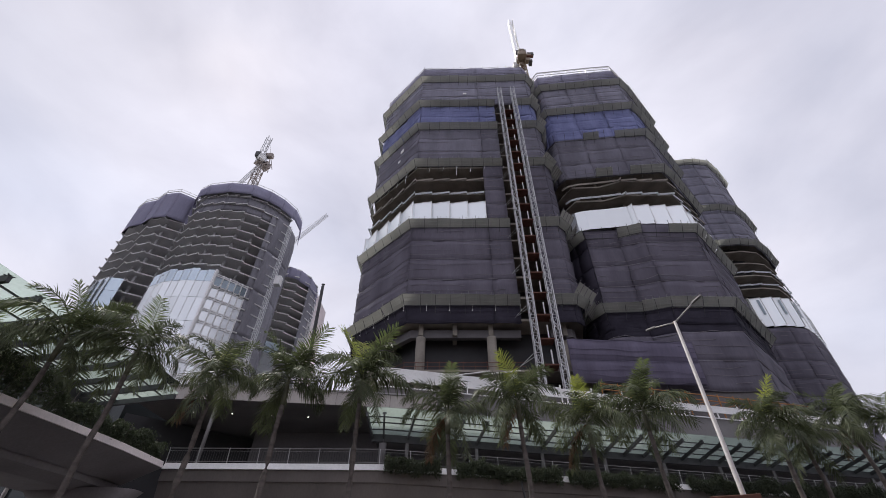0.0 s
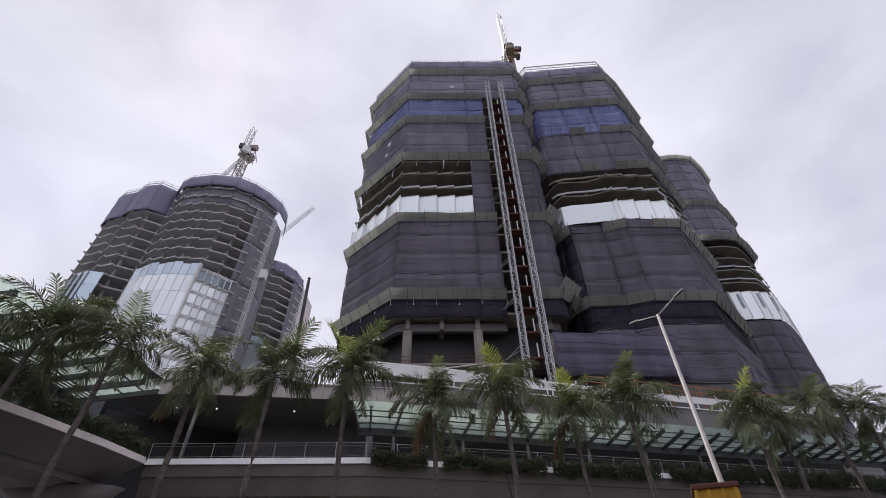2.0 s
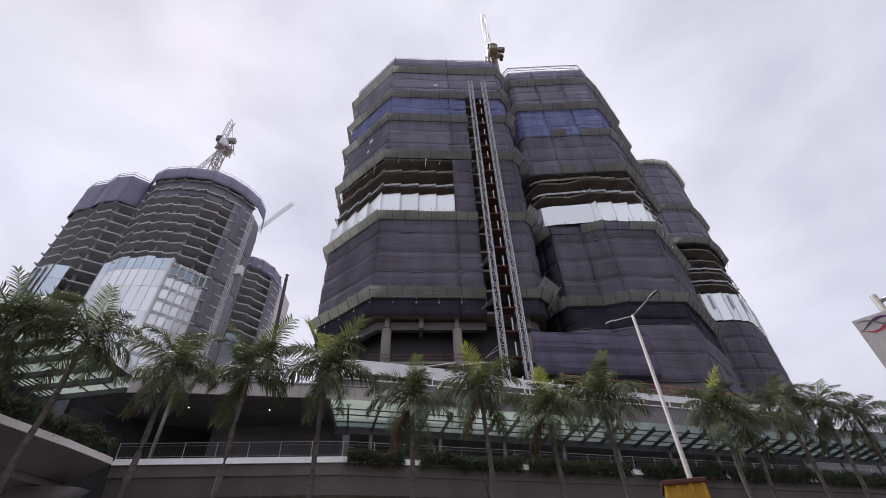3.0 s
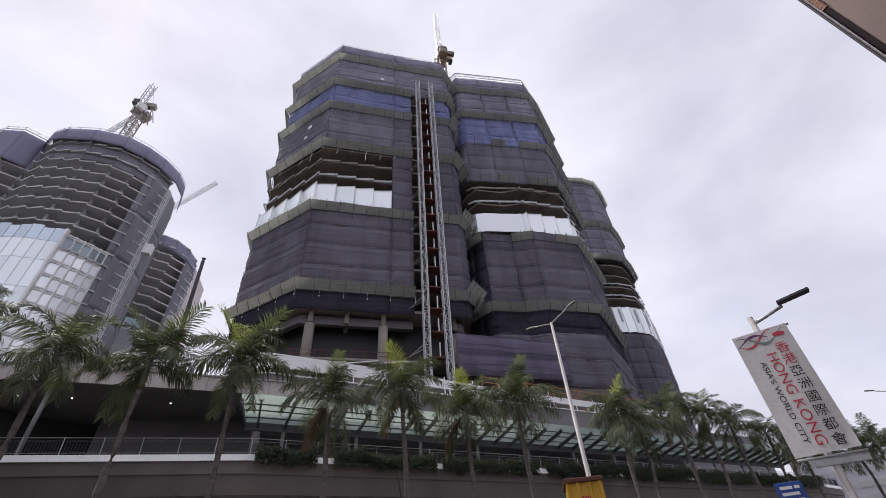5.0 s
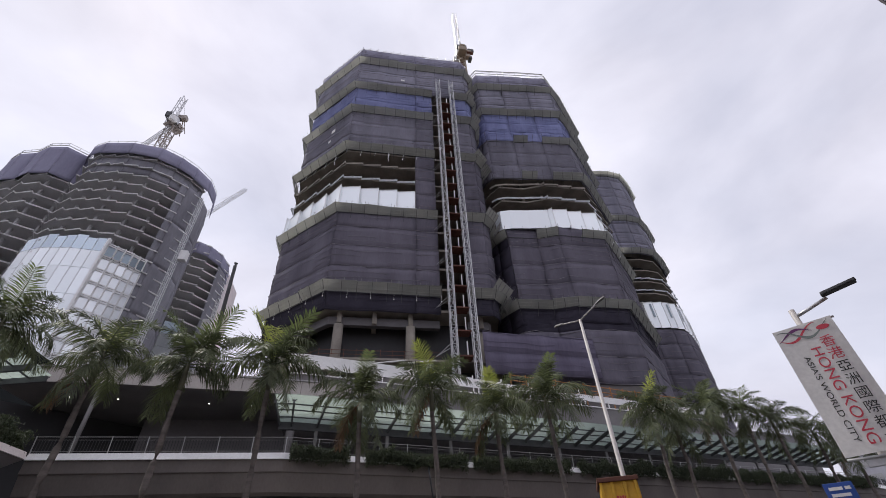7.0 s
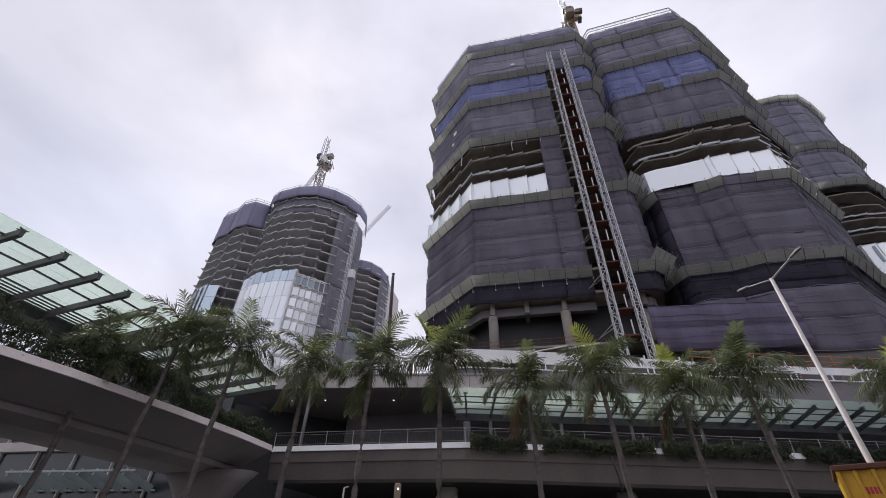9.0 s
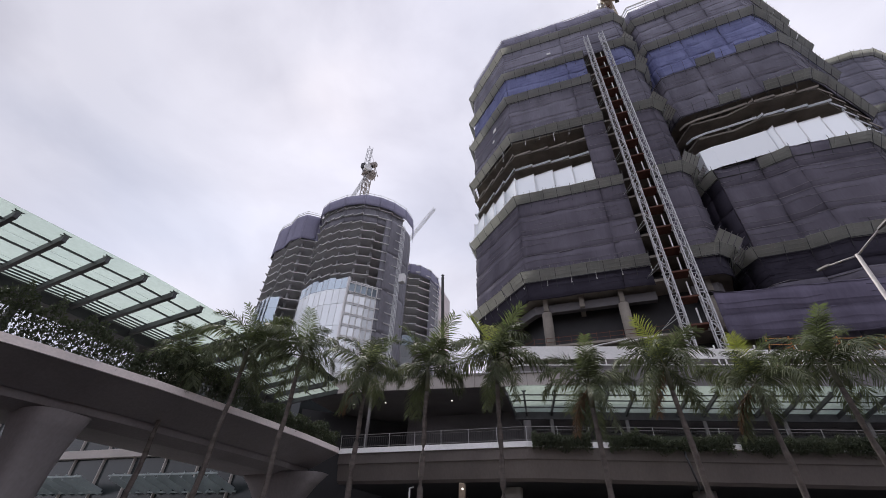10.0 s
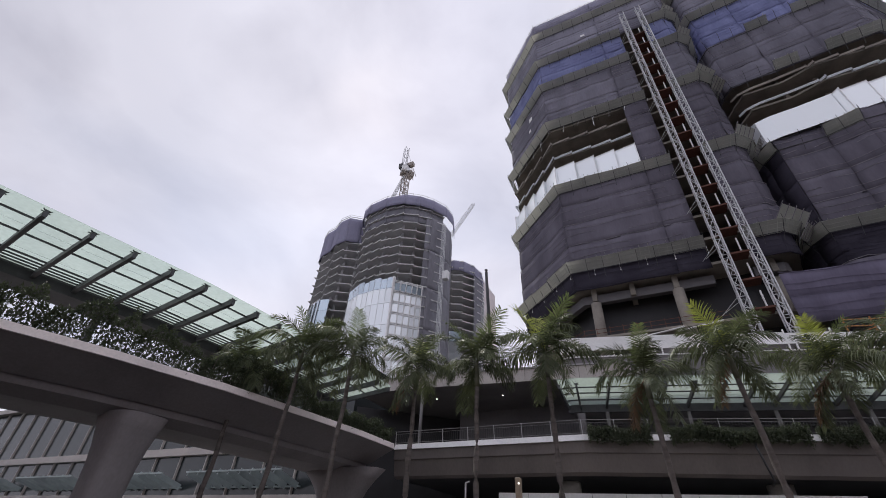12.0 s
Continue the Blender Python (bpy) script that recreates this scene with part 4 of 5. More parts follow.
def crane(name, base, z0, z1, tip, label, s=1.0, counter=7.0, paint=None):
    paint = paint or M_crane
    c = thing(name, label, "tower crane")
    x, y = base
    bm = bmesh.new()
    lattice(bm, x, y, z0, z1, 2.0 * s, 2.2 * s, 0.26 * s, 0.14 * s)
    part("mast", bm, paint, c)
    d = Vector((tip[0] - x, tip[1] - y, 0)).normalized()
    sd = Vector((-d.y, d.x, 0))
    top = Vector((x, y, z1))
    bm = bmesh.new()
    m = Matrix.Translation(top) @ Matrix(((d.x, sd.x, 0), (d.y, sd.y, 0), (0, 0, 1))).to_4x4()
    box(bm, -counter * s, -1.4 * s, 0, 2.2 * s, 1.4 * s, 0.22 * s, m, 0.05)
    for px in range(5):
        u = (-counter + (counter + 2.0) * px / 4) * s
        for py in (-1.4, 1.4):
            bar(bm, m @ Vector((u, py * s, 0.2 * s)), m @ Vector((u, py * s, 1.3 * s)), 0.08 * s)
    for py in (-1.4, 1.4):
        bar(bm, m @ Vector((-counter * s, py * s, 1.3 * s)), m @ Vector((2.0 * s, py * s, 1.3 * s)), 0.08 * s)
    part("machinery_deck", bm, paint, c)
    for u0, u1, v0, v1, h in ((-1.0, -0.75, -1.2, 1.2, 2.4), (-0.7, -0.5, -1.0, 0.2, 1.6), (-0.42, -0.25, -0.9, 1.1, 1.9), (-0.12, 0.1, -1.2, -0.1, 2.9)):
        bm = bmesh.new()
        box(bm, u0 * counter * s, v0 * s, 0.24 * s, u1 * counter * s, v1 * s, h * s, m, 0.08)
        part("machinery_box", bm, M_rust if h < 1.8 else paint, c)
    bm = bmesh.new()
    box(bm, 0.6 * s, 1.0 * s, 0.4 * s, 2.6 * s, 2.4 * s, 2.8 * s, m, 0.12)
    part("cab", bm, M_white, c, "white operator cab")
    bm = bmesh.new()
    a = m @ Vector((-1.5 * s, 0, 7.5 * s))
    for px, py in ((0.8, -1.2), (0.8, 1.2), (-3.5, -1.2), (-3.5, 1.2)):
        bar(bm, m @ Vector((px * s, py * s, 0.5 * s)), a, 0.22 * s)
    bar(bm, a, Vector(tip), 0.07 * s)
    part("a_frame", bm, paint, c)
    bm = bmesh.new()
    truss(bm, m @ Vector((1.4 * s, 0, 0.8 * s)), tip, 1.5 * s, 1.5 * s, 1.9 * s, 0.2 * s, 0.1 * s)
    part("jib", bm, M_steel, c, "pale lattice luffing jib")
    return c


main_crane = crane("tower_crane", (21.6, 60.6), 110.0, 125.0, (21.7, 62.4, 160.0), "yellow-brown luffing tower crane on the roof of the tower", 0.9, 3.4)
rnd = random.Random(21)
for k in range(22):
    bm = bmesh.new()
    c = Vector((22.6 + rnd.uniform(-1.9, 2.2), 60.6 + rnd.uniform(-1.6, 1.0), 123.0 + 0.46 * k + rnd.uniform(-0.4, 0.4)))
    c.x = 21.9 + (c.x - 21.9) * (1.0 if k < 15 else 0.35)
    w = Vector((rnd.uniform(0.45, 0.95), rnd.uniform(0.4, 0.8), rnd.uniform(0.3, 0.75)))
    box(bm, *(c - w), *(c + w), bevel=0.06)
    part("machinery_box", bm, rnd.choice((M_crane, M_crane, M_crane, M_steel_dark, M_rust, M_steel)), main_crane)

# ---- distant second tower, haze put into its colours ----
T2_A = [(-119.0, 123.0), (-114.4, 108.0), (-110.0, 105.0), (-105.0, 103.8), (-100.0, 100.8), (-95.5, 100.2), (-91.7, 103.2), (-90.6, 107.8)]
T2_B = [(-89.6, 103.5), (-86.8, 99.4), (-83.0, 97.6), (-75.4, 96.6), (-68.0, 97.6), (-63.6, 100.6), (-60.2, 104.4), (-57.6, 109.4)]
T2_H = [(-57.6, 109.4), (-57.4, 115.0), (-60.5, 123.0)]
t2 = thing("tower_building", "unfinished far tower with open floors above pale glass cladding", "building", group="towers under construction")
closed2 = T2_A[:-1] + T2_B + T2_H[1:] + [(-84, 150), (-112, 150)]
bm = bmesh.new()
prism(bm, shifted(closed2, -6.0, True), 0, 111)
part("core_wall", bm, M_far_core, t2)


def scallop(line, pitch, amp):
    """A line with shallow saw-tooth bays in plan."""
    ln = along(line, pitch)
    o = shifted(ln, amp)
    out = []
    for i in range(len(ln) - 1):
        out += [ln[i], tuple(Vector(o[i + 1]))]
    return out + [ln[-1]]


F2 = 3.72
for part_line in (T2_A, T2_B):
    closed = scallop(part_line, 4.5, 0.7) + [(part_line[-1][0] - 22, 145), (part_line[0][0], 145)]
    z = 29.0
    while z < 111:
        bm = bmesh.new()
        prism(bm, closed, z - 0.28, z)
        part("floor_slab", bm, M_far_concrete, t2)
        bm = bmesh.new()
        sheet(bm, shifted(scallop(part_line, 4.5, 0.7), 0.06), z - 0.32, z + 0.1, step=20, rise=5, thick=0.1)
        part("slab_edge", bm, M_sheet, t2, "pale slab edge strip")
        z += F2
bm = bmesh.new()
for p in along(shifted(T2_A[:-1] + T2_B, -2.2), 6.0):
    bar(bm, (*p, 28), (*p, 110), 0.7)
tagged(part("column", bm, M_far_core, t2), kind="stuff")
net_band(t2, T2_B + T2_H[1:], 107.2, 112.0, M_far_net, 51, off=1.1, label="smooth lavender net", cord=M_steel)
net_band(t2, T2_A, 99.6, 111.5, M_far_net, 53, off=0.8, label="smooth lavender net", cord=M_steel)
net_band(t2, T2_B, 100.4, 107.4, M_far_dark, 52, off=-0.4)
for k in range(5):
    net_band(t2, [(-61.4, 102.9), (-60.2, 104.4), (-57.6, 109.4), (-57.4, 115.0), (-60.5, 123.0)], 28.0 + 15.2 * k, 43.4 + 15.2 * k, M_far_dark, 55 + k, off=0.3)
bm = bmesh.new()
for line in (T2_A, T2_B + T2_H[1:]):
    ln = along(shifted(line, 0.9), 2.6)
    for p, q in zip(ln, ln[1:]):
        bar(bm, (*p, 112), (*p, 113.4), 0.1)
        bar(bm, (*p, 112.2), (*q, 112.2), 0.22)
        bar(bm, (*p, 113.2), (*q, 113.2), 0.1)
part("roof_rail", bm, M_steel, t2)


def curtain(tower, line, z0, z1, pitch, glassm, fins=False, tilt=0.25, off=0.9, rise=0.0):
    """Glass bays with mullions and transoms."""
    ln = along(line, pitch)
    a, b = shifted(ln, off), shifted(ln, off + tilt)
    for i in range(len(ln) - 1):
        z = z0
        while z < z1 - 0.5:
            zt = min(z1 + rise * (i % 3), z + F2 * (1 if fins else 2))
            if z1 - zt < 0.6:
                zt = z1 + rise * (i % 3)
            bm = bmesh.new()
            sheet(bm, [a[i], b[i + 1]], z + 0.04, zt - 0.04, step=20, rise=20, thick=0.12)
            part("pane", bm, glassm, tower)
            z = zt
        bm = bmesh.new()
        bar(bm, (*b[i + 1], z0), (*b[i + 1], z1 + (0.6 if fins else 0.1)), 0.2 if fins else 0.07, 0.4 if fins else 0.07)
        part("mullion", bm, M_sheet if not fins else M_white, tower)
    if fins:
        z = z0
        while z <= z1:
            for dz in (0.0, 0.55):
                bm = bmesh.new()
                for p, q in zip(b, b[1:]):
                    bar(bm, (*p, z + dz), (*q, z + dz), 0.16, 0.3)
                part("transom", bm, M_white, tower)
            z += F2


T2_PALE = [(-86.5, 99.4), (-81, 97.0), (-74.3, 96.2), (-67.6, 96.9)]
T2_GRID = [(-67.6, 97.1), (-63.6, 101.0), (-61.4, 103.6)]
curtain(t2, T2_PALE, 28.0, 70.6, 2.5, M_facade_pale, tilt=0.03)
curtain(t2, T2_PALE, 70.6, 74.4, 2.5, M_facade_glass, tilt=0.03, rise=0.3)
curtain(t2, T2_GRID, 28.0, 69.0, 1.75, M_facade_pale, True)
curtain(t2, T2_GRID, 69.0, 73.0, 1.75, M_glass_far, True)
bm = bmesh.new()
bar(bm, (-67.2, 96.0, 28.0), (-67.2, 96.0, 74.6), 0.55, 0.9)
part("corner_fin", bm, M_white, t2, "white corner fin")
curtain(t2, [(-114, 109), (-104, 101), (-99.5, 99.3), (-96.5, 100.4)], 28.0, 62.0, 2.4, M_facade_pale)
curtain(t2, [(-114, 109), (-104, 101), (-99.5, 99.3), (-96.5, 100.4)], 62.0, 73.8, 2.4, M_facade_glass, False, 0.4)
hoist("construction_hoist", (-55.5,), 106.4, 20.0, 101.0, "pale lattice construction hoist on the far tower", 1.2, 1.0, 28.0, False)
bm = bmesh.new()
box(bm, -54.8, 105.6, 76.6, -52.9, 107.4, 79.8, bevel=0.1)
tagged(part("hoist_car", bm, M_white), "pale hoist car on the mast of the far tower", "hoist car")
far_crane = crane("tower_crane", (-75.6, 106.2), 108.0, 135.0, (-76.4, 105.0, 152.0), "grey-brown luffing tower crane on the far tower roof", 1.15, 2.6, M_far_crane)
bm = bmesh.new()
truss(bm, (-82.0, 103.2, 112.0), (-75.9, 105.6, 134.6), 0.9, 0.9, 1.8, 0.2, 0.1)
part("stay", bm, M_steel, far_crane, "pale lattice stay")
rnd = random.Random(12)
for k in range(12):
    bm = bmesh.new()
    c = Vector((-75.9 + rnd.uniform(-2.4, 2.6), 106.2 + rnd.uniform(-1.6, 1.6), 136.4 + rnd.uniform(0, 5.0)))
    w = Vector((rnd.uniform(0.7, 1.5), rnd.uniform(0.6, 1.2), rnd.uniform(0.5, 1.4)))
    box(bm, *(c - w), *(c + w), bevel=0.08)
    part("machinery_box", bm, rnd.choice((M_far_crane, M_steel_dark, M_steel)), far_crane)

# rear lobe of the far tower
T2_C = [(-96.0, 160.0), (-80.0, 150.0), (-73.0, 144.4), (-69.0, 143.4), (-65.4, 145.8), (-62.4, 151.0), (-61.4, 158.0), (-63.5, 166.0)]
t2c = thing("tower_building", "unfinished rear tower with curved open floors", "building", group="towers under construction")
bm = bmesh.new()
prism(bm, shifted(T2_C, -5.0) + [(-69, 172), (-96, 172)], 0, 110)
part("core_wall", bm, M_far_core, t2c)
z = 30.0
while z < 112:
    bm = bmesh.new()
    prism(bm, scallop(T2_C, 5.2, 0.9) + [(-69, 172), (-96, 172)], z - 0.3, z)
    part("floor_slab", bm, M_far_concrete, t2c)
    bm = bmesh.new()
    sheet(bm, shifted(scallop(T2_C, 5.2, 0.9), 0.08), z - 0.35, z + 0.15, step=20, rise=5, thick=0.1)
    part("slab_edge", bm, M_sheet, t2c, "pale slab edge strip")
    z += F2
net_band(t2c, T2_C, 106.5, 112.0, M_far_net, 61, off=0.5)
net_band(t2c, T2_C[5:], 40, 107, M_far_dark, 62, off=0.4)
curtain(t2c, [(-74.0, 145.2), (-69.2, 143.5), (-65.6, 145.7)], 30, 72.0, 2.0, M_panel)
curtain(t2c, [(-74.0, 145.2), (-69.2, 143.5), (-65.6, 145.7)], 72.0, 76.4, 3.0, M_glass_far)
bm = bmesh.new()
box(bm, -56.6, 140.2, 72.0, -53.6, 142.6, 76.6, bevel=0.12)
lattice(bm, -54.8, 143.2, 40.0, 86.0, 0.9, 1.6, 0.14, 0.07)
tagged(part("hoist_car", bm, M_sheet), "pale hoist car on a slim mast beside the rear tower", "hoist car")
crane("tower_crane", (-72.0, 135.0), 100.0, 113.6, (-57.0, 138.8, 139.5), "pale tower crane behind the far tower", 0.75, 7.0, M_steel)

# ---- right-hand tower behind the main one ----
T3 = [(66.0, 98.0), (68.5, 89.5), (72.0, 86.2), (77.0, 85.6), (81.4, 86.2), (86.0, 89.6), (92.2, 95.4), (95.0, 108.0)]
t3 = thing("tower_building", "far netted tower with pale folded glass panels at mid height", "building", group="towers under construction")
closed3 = T3 + [(90, 125), (66, 125)]
bm = bmesh.new()
prism(bm, shifted(closed3, -4.0, True), 0, 109)
part("core_wall", bm, M_dark, t3)
slab_set(t3, closed3, 22.5, 111, 3.9, 0.4)
nets(t3, T3, 2.0, 50.0, M_net, 71)
nets(t3, T3, 75.0, 110.5, M_net_slate, 73)
for zi, z in enumerate((75.0, 88.0, 108.5)):
    fan(t3, T3, z, 80 + zi)
zigzag(t3, T3, 50.6, 58.2, 2.3, 0.45, M_facade_pale, "wall_panel", "pale folded glass panel", off=-0.1, side=M_glass_low)
slits = along(T3, 2.3)
s_in, s_out = shifted(slits, 0.02), shifted(slits, 0.5)
for i in range(0, len(slits) - 1, 2):
    a, b = Vector(s_in[i]), Vector(s_out[i + 1])
    bm = bmesh.new()
    sheet(bm, [tuple(a.lerp(b, 0.6)), tuple(a.lerp(b, 0.8))], 53.6 + 0.5 * (i % 2), 57.6, step=9, rise=9, thick=0.05)
    part("pane", bm, M_glass_far, t3, "dim narrow window")
zigzag(t3, T3, 66.0, 66.4, 3.0, 0.35, M_panel, "slab_edge", "pale slab edge strip", off=-0.2)
zigzag(t3, T3, 62.1, 62.5, 3.0, 0.35, M_panel, "slab_edge", "pale slab edge strip", off=-0.2)

# ---- building beside the camera, and an unseen light-blocking one added behind ----
near = thing("tan_building", "tan panelled building with a metal corner trim", "building")
bm = bmesh.new()
box(bm, 8.0, -40, 0, 34, 1.40, 16)
part("wall", bm, M_tan, near)
bm = bmesh.new()
box(bm, 7.93, 1.505, 0, 8.3, 1.54, 16.02, bevel=0.008)
part("corner_trim", bm, mat("plum_grey_trim", (0.075, 0.062, 0.072), rough=0.6, scale=1.5, fine=12, bump=0.05, spec=0.3), near, "dark metal corner trim")
bm = bmesh.new()
box(bm, 7.96, 1.475, 0, 8.3, 1.507, 16.01)
part("trim_strip", bm, M_pole, near, "pale metal strip")
bm = bmesh.new()
box(bm, 7.985, 1.385, 0, 8.2, 1.475, 9.35)
part("shadow_joint", bm, mat("maroon_joint", (0.03, 0.019, 0.023), rough=0.9, scale=1.5, fine=12, bump=0.05, spec=0.2), near, "dark maroon joint")
bm = bmesh.new()
for i in range(82):
    box(bm, 7.97, 1.385, 9.36 + i * 0.08, 8.2, 1.475, 9.43 + i * 0.08)
tagged(part("brick_edge", bm, M_brick, near, "red-brown brick edging"), kind="stuff")
# Unseen block, added to cut skylight on the podium.
bm = bmesh.new()
box(bm, -90, -50, 0, 7.5, -20, 11)
tagged(part("street_building", bm, M_tan), "unseen plain tan block behind the camera, added to cut light", "building")


# ---- palms ----
def frond_mesh(seed, length, lift, droop, leaf=0.72, pairs=58, material=None, hang=1.0):
    """One feather leaf: a curved midrib with two rows of hanging leaflets, along +x."""
    rnd = random.Random(seed)
    bm = bmesh.new()
    pts, a = [Vector((0.08, 0, 0))], radians(lift)
    n = 14
    side = rnd.uniform(-0.25, 0.25)
    for i in range(n):
        f = (i + 1) / n
        ang = a - radians(droop) * f ** 1.25
        pts.append(pts[-1] + Vector((math.cos(ang), side * f * 0.5, math.sin(ang))) * length / n)
    tube(bm, pts, [0.032 * (1 - 0.85 * i / n) + 0.005 for i in range(n + 1)], 5)
    for k in range(pairs):
        f = 0.1 + 0.9 * k / (pairs - 1)
        g = f * n
        i = min(n - 1, int(g))
        p = pts[i].lerp(pts[i + 1], g - i)
        d = (pts[i + 1] - pts[i]).normalized()
        s0 = d.cross(Vector((0, 0, 1))).normalized()
        up = s0.cross(d)
        ln = leaf * (0.4 + 0.8 * math.sin(math.pi * min(1, f * 0.8 + 0.14))) * rnd.uniform(0.9, 1.1)
        for sg in (-1, 1):
            w = d * (0.35 + 0.7 * f + rnd.uniform(-0.15, 0.15)) + s0 * sg + up * (rnd.choice((-0.5, -0.1, 0.35)) if hang > 0.6 else rnd.choice((-0.1, 0.2, 0.5)))
            w.normalize()
            sagging = hang * rnd.uniform(0.5, 1.0)
            mid = p + w * ln * 0.5 + Vector((0, 0, -ln * 0.2 * sagging))
            tip = mid + (w * (1 - 0.5 * sagging) + Vector((0, 0, -0.9 * sagging))).normalized() * ln * 0.5
            t = d * 0.019
            v = [bm.verts.new(q) for q in (p - t * 0.7, p + t * 0.7, mid + t * 1.4, mid - t * 1.4, tip)]
            bm.faces.new((v[0], v[1], v[2], v[3]))
            bm.faces.new((v[3], v[2], v[4]))
    return mesh("frond", bm, material or M_leaf)


FRONDS = [[frond_mesh(100 + 10 * r + k, ln, lift, droop, leaf, 60, None, hang) for k in range(4)] for r, (ln, lift, droop, leaf, hang) in enumerate(((2.5, 70, 84, 0.66, 0.55), (2.8, 52, 100, 0.78, 0.85), (2.8, 30, 100, 0.84, 1.0), (2.3, 2, 84, 0.8, 1.0)))]
SPEARS = [frond_mesh(300 + k, 2.6, 84 - 8 * k, 26, 0.72, 44, M_leaf_new, 0.35) for k in range(3)]
SPEARS_GREEN = [frond_mesh(320 + k, 2.6, 84 - 8 * k, 32, 0.7, 44, M_leaf_mid, 0.4) for k in range(3)]
DRY = frond_mesh(400, 2.1, -35, 52, 0.5, 44, M_leaf_dry)
OLD = frond_mesh(410, 2.2, -42, 45, 0.6, 50, M_leaf)


def palm(seed, x, y, height, lean, label, fresh=1, green=1, size=1.0, tall=0.8, dry=0):
    """A royal palm: ringed trunk, crownshaft, four whorls of feather leaves, young ones upright in the middle."""
    rnd = random.Random(seed)
    t = thing("palm_tree", label, "palm tree", (x - lean, y, 0.1), group="palms along the pavement")
    bm = bmesh.new()
    n = 18
    path = [(lean * (i / n) ** 1.6, 0.04 * math.sin(i + seed), height * 0.86 * i / n) for i in range(n + 1)]
    tube(bm, path, [0.185 - 0.045 * min(1, i / 3) - 0.045 * i / n + 0.01 * (i % 2) for i in range(n + 1)], 12)
    part("trunk", bm, M_trunk, t)
    top = Vector((lean, 0, height))
    bm = bmesh.new()
    base = Vector(path[-1])
    tube(bm, [base.lerp(top, f) for f in (0, 0.2, 0.6, 1.0)], [0.1, 0.118, 0.1, 0.06], 12)
    part("crownshaft", bm, M_shaft, t, "smooth green crownshaft")
    turn = rnd.uniform(0, 6.2)
    for r, (count, first) in enumerate(((3, 0.4), (4, 0.0), (4, 0.55), (2, 0.8))):
        for k in range(count):
            f = part("frond", rnd.choice(FRONDS[r]), None, t)
            yaw = turn + first + 2 * math.pi * k / count + rnd.uniform(-0.35, 0.35)
            g = size * rnd.uniform(0.82, 1.1)
            f.matrix_basis = Matrix.Translation(top - Vector((0, 0, 0.1 * r))) @ Matrix.Rotation(yaw, 4, "Z") @ Matrix.Rotation(rnd.uniform(-0.16, 0.16), 4, "Y") @ Matrix.Rotation(rnd.uniform(-0.3, 0.3), 4, "X") @ Matrix.Diagonal((g, g, g, 1))
    for k in range(fresh + green):
        young = k < fresh
        f = part("young_frond", (SPEARS if young else SPEARS_GREEN)[k % 3], None, t, "upright yellow-green young frond" if young else "upright green young frond")
        g = tall * rnd.uniform(0.85, 1.1)
        f.matrix_basis = Matrix.Translation(top) @ Matrix.Rotation(turn + 2.1 * k + rnd.uniform(0, 1.2), 4, "Z") @ Matrix.Rotation(rnd.uniform(0.0, 0.3), 4, "Y") @ Matrix.Diagonal((g, g, g, 1))
    for mesh_data, name, count, words in ((OLD, "old_frond", 2, "dark drooping old frond"), (DRY, "dry_frond", dry, "withered brown hanging frond")):
        for k in range(count):
            f = part(name, mesh_data, None, t, words)
            f.matrix_basis = Matrix.Translation(top - Vector((0, 0, 0.33))) @ Matrix.Rotation(rnd.uniform(0, 6.2), 4, "Z")
    return t


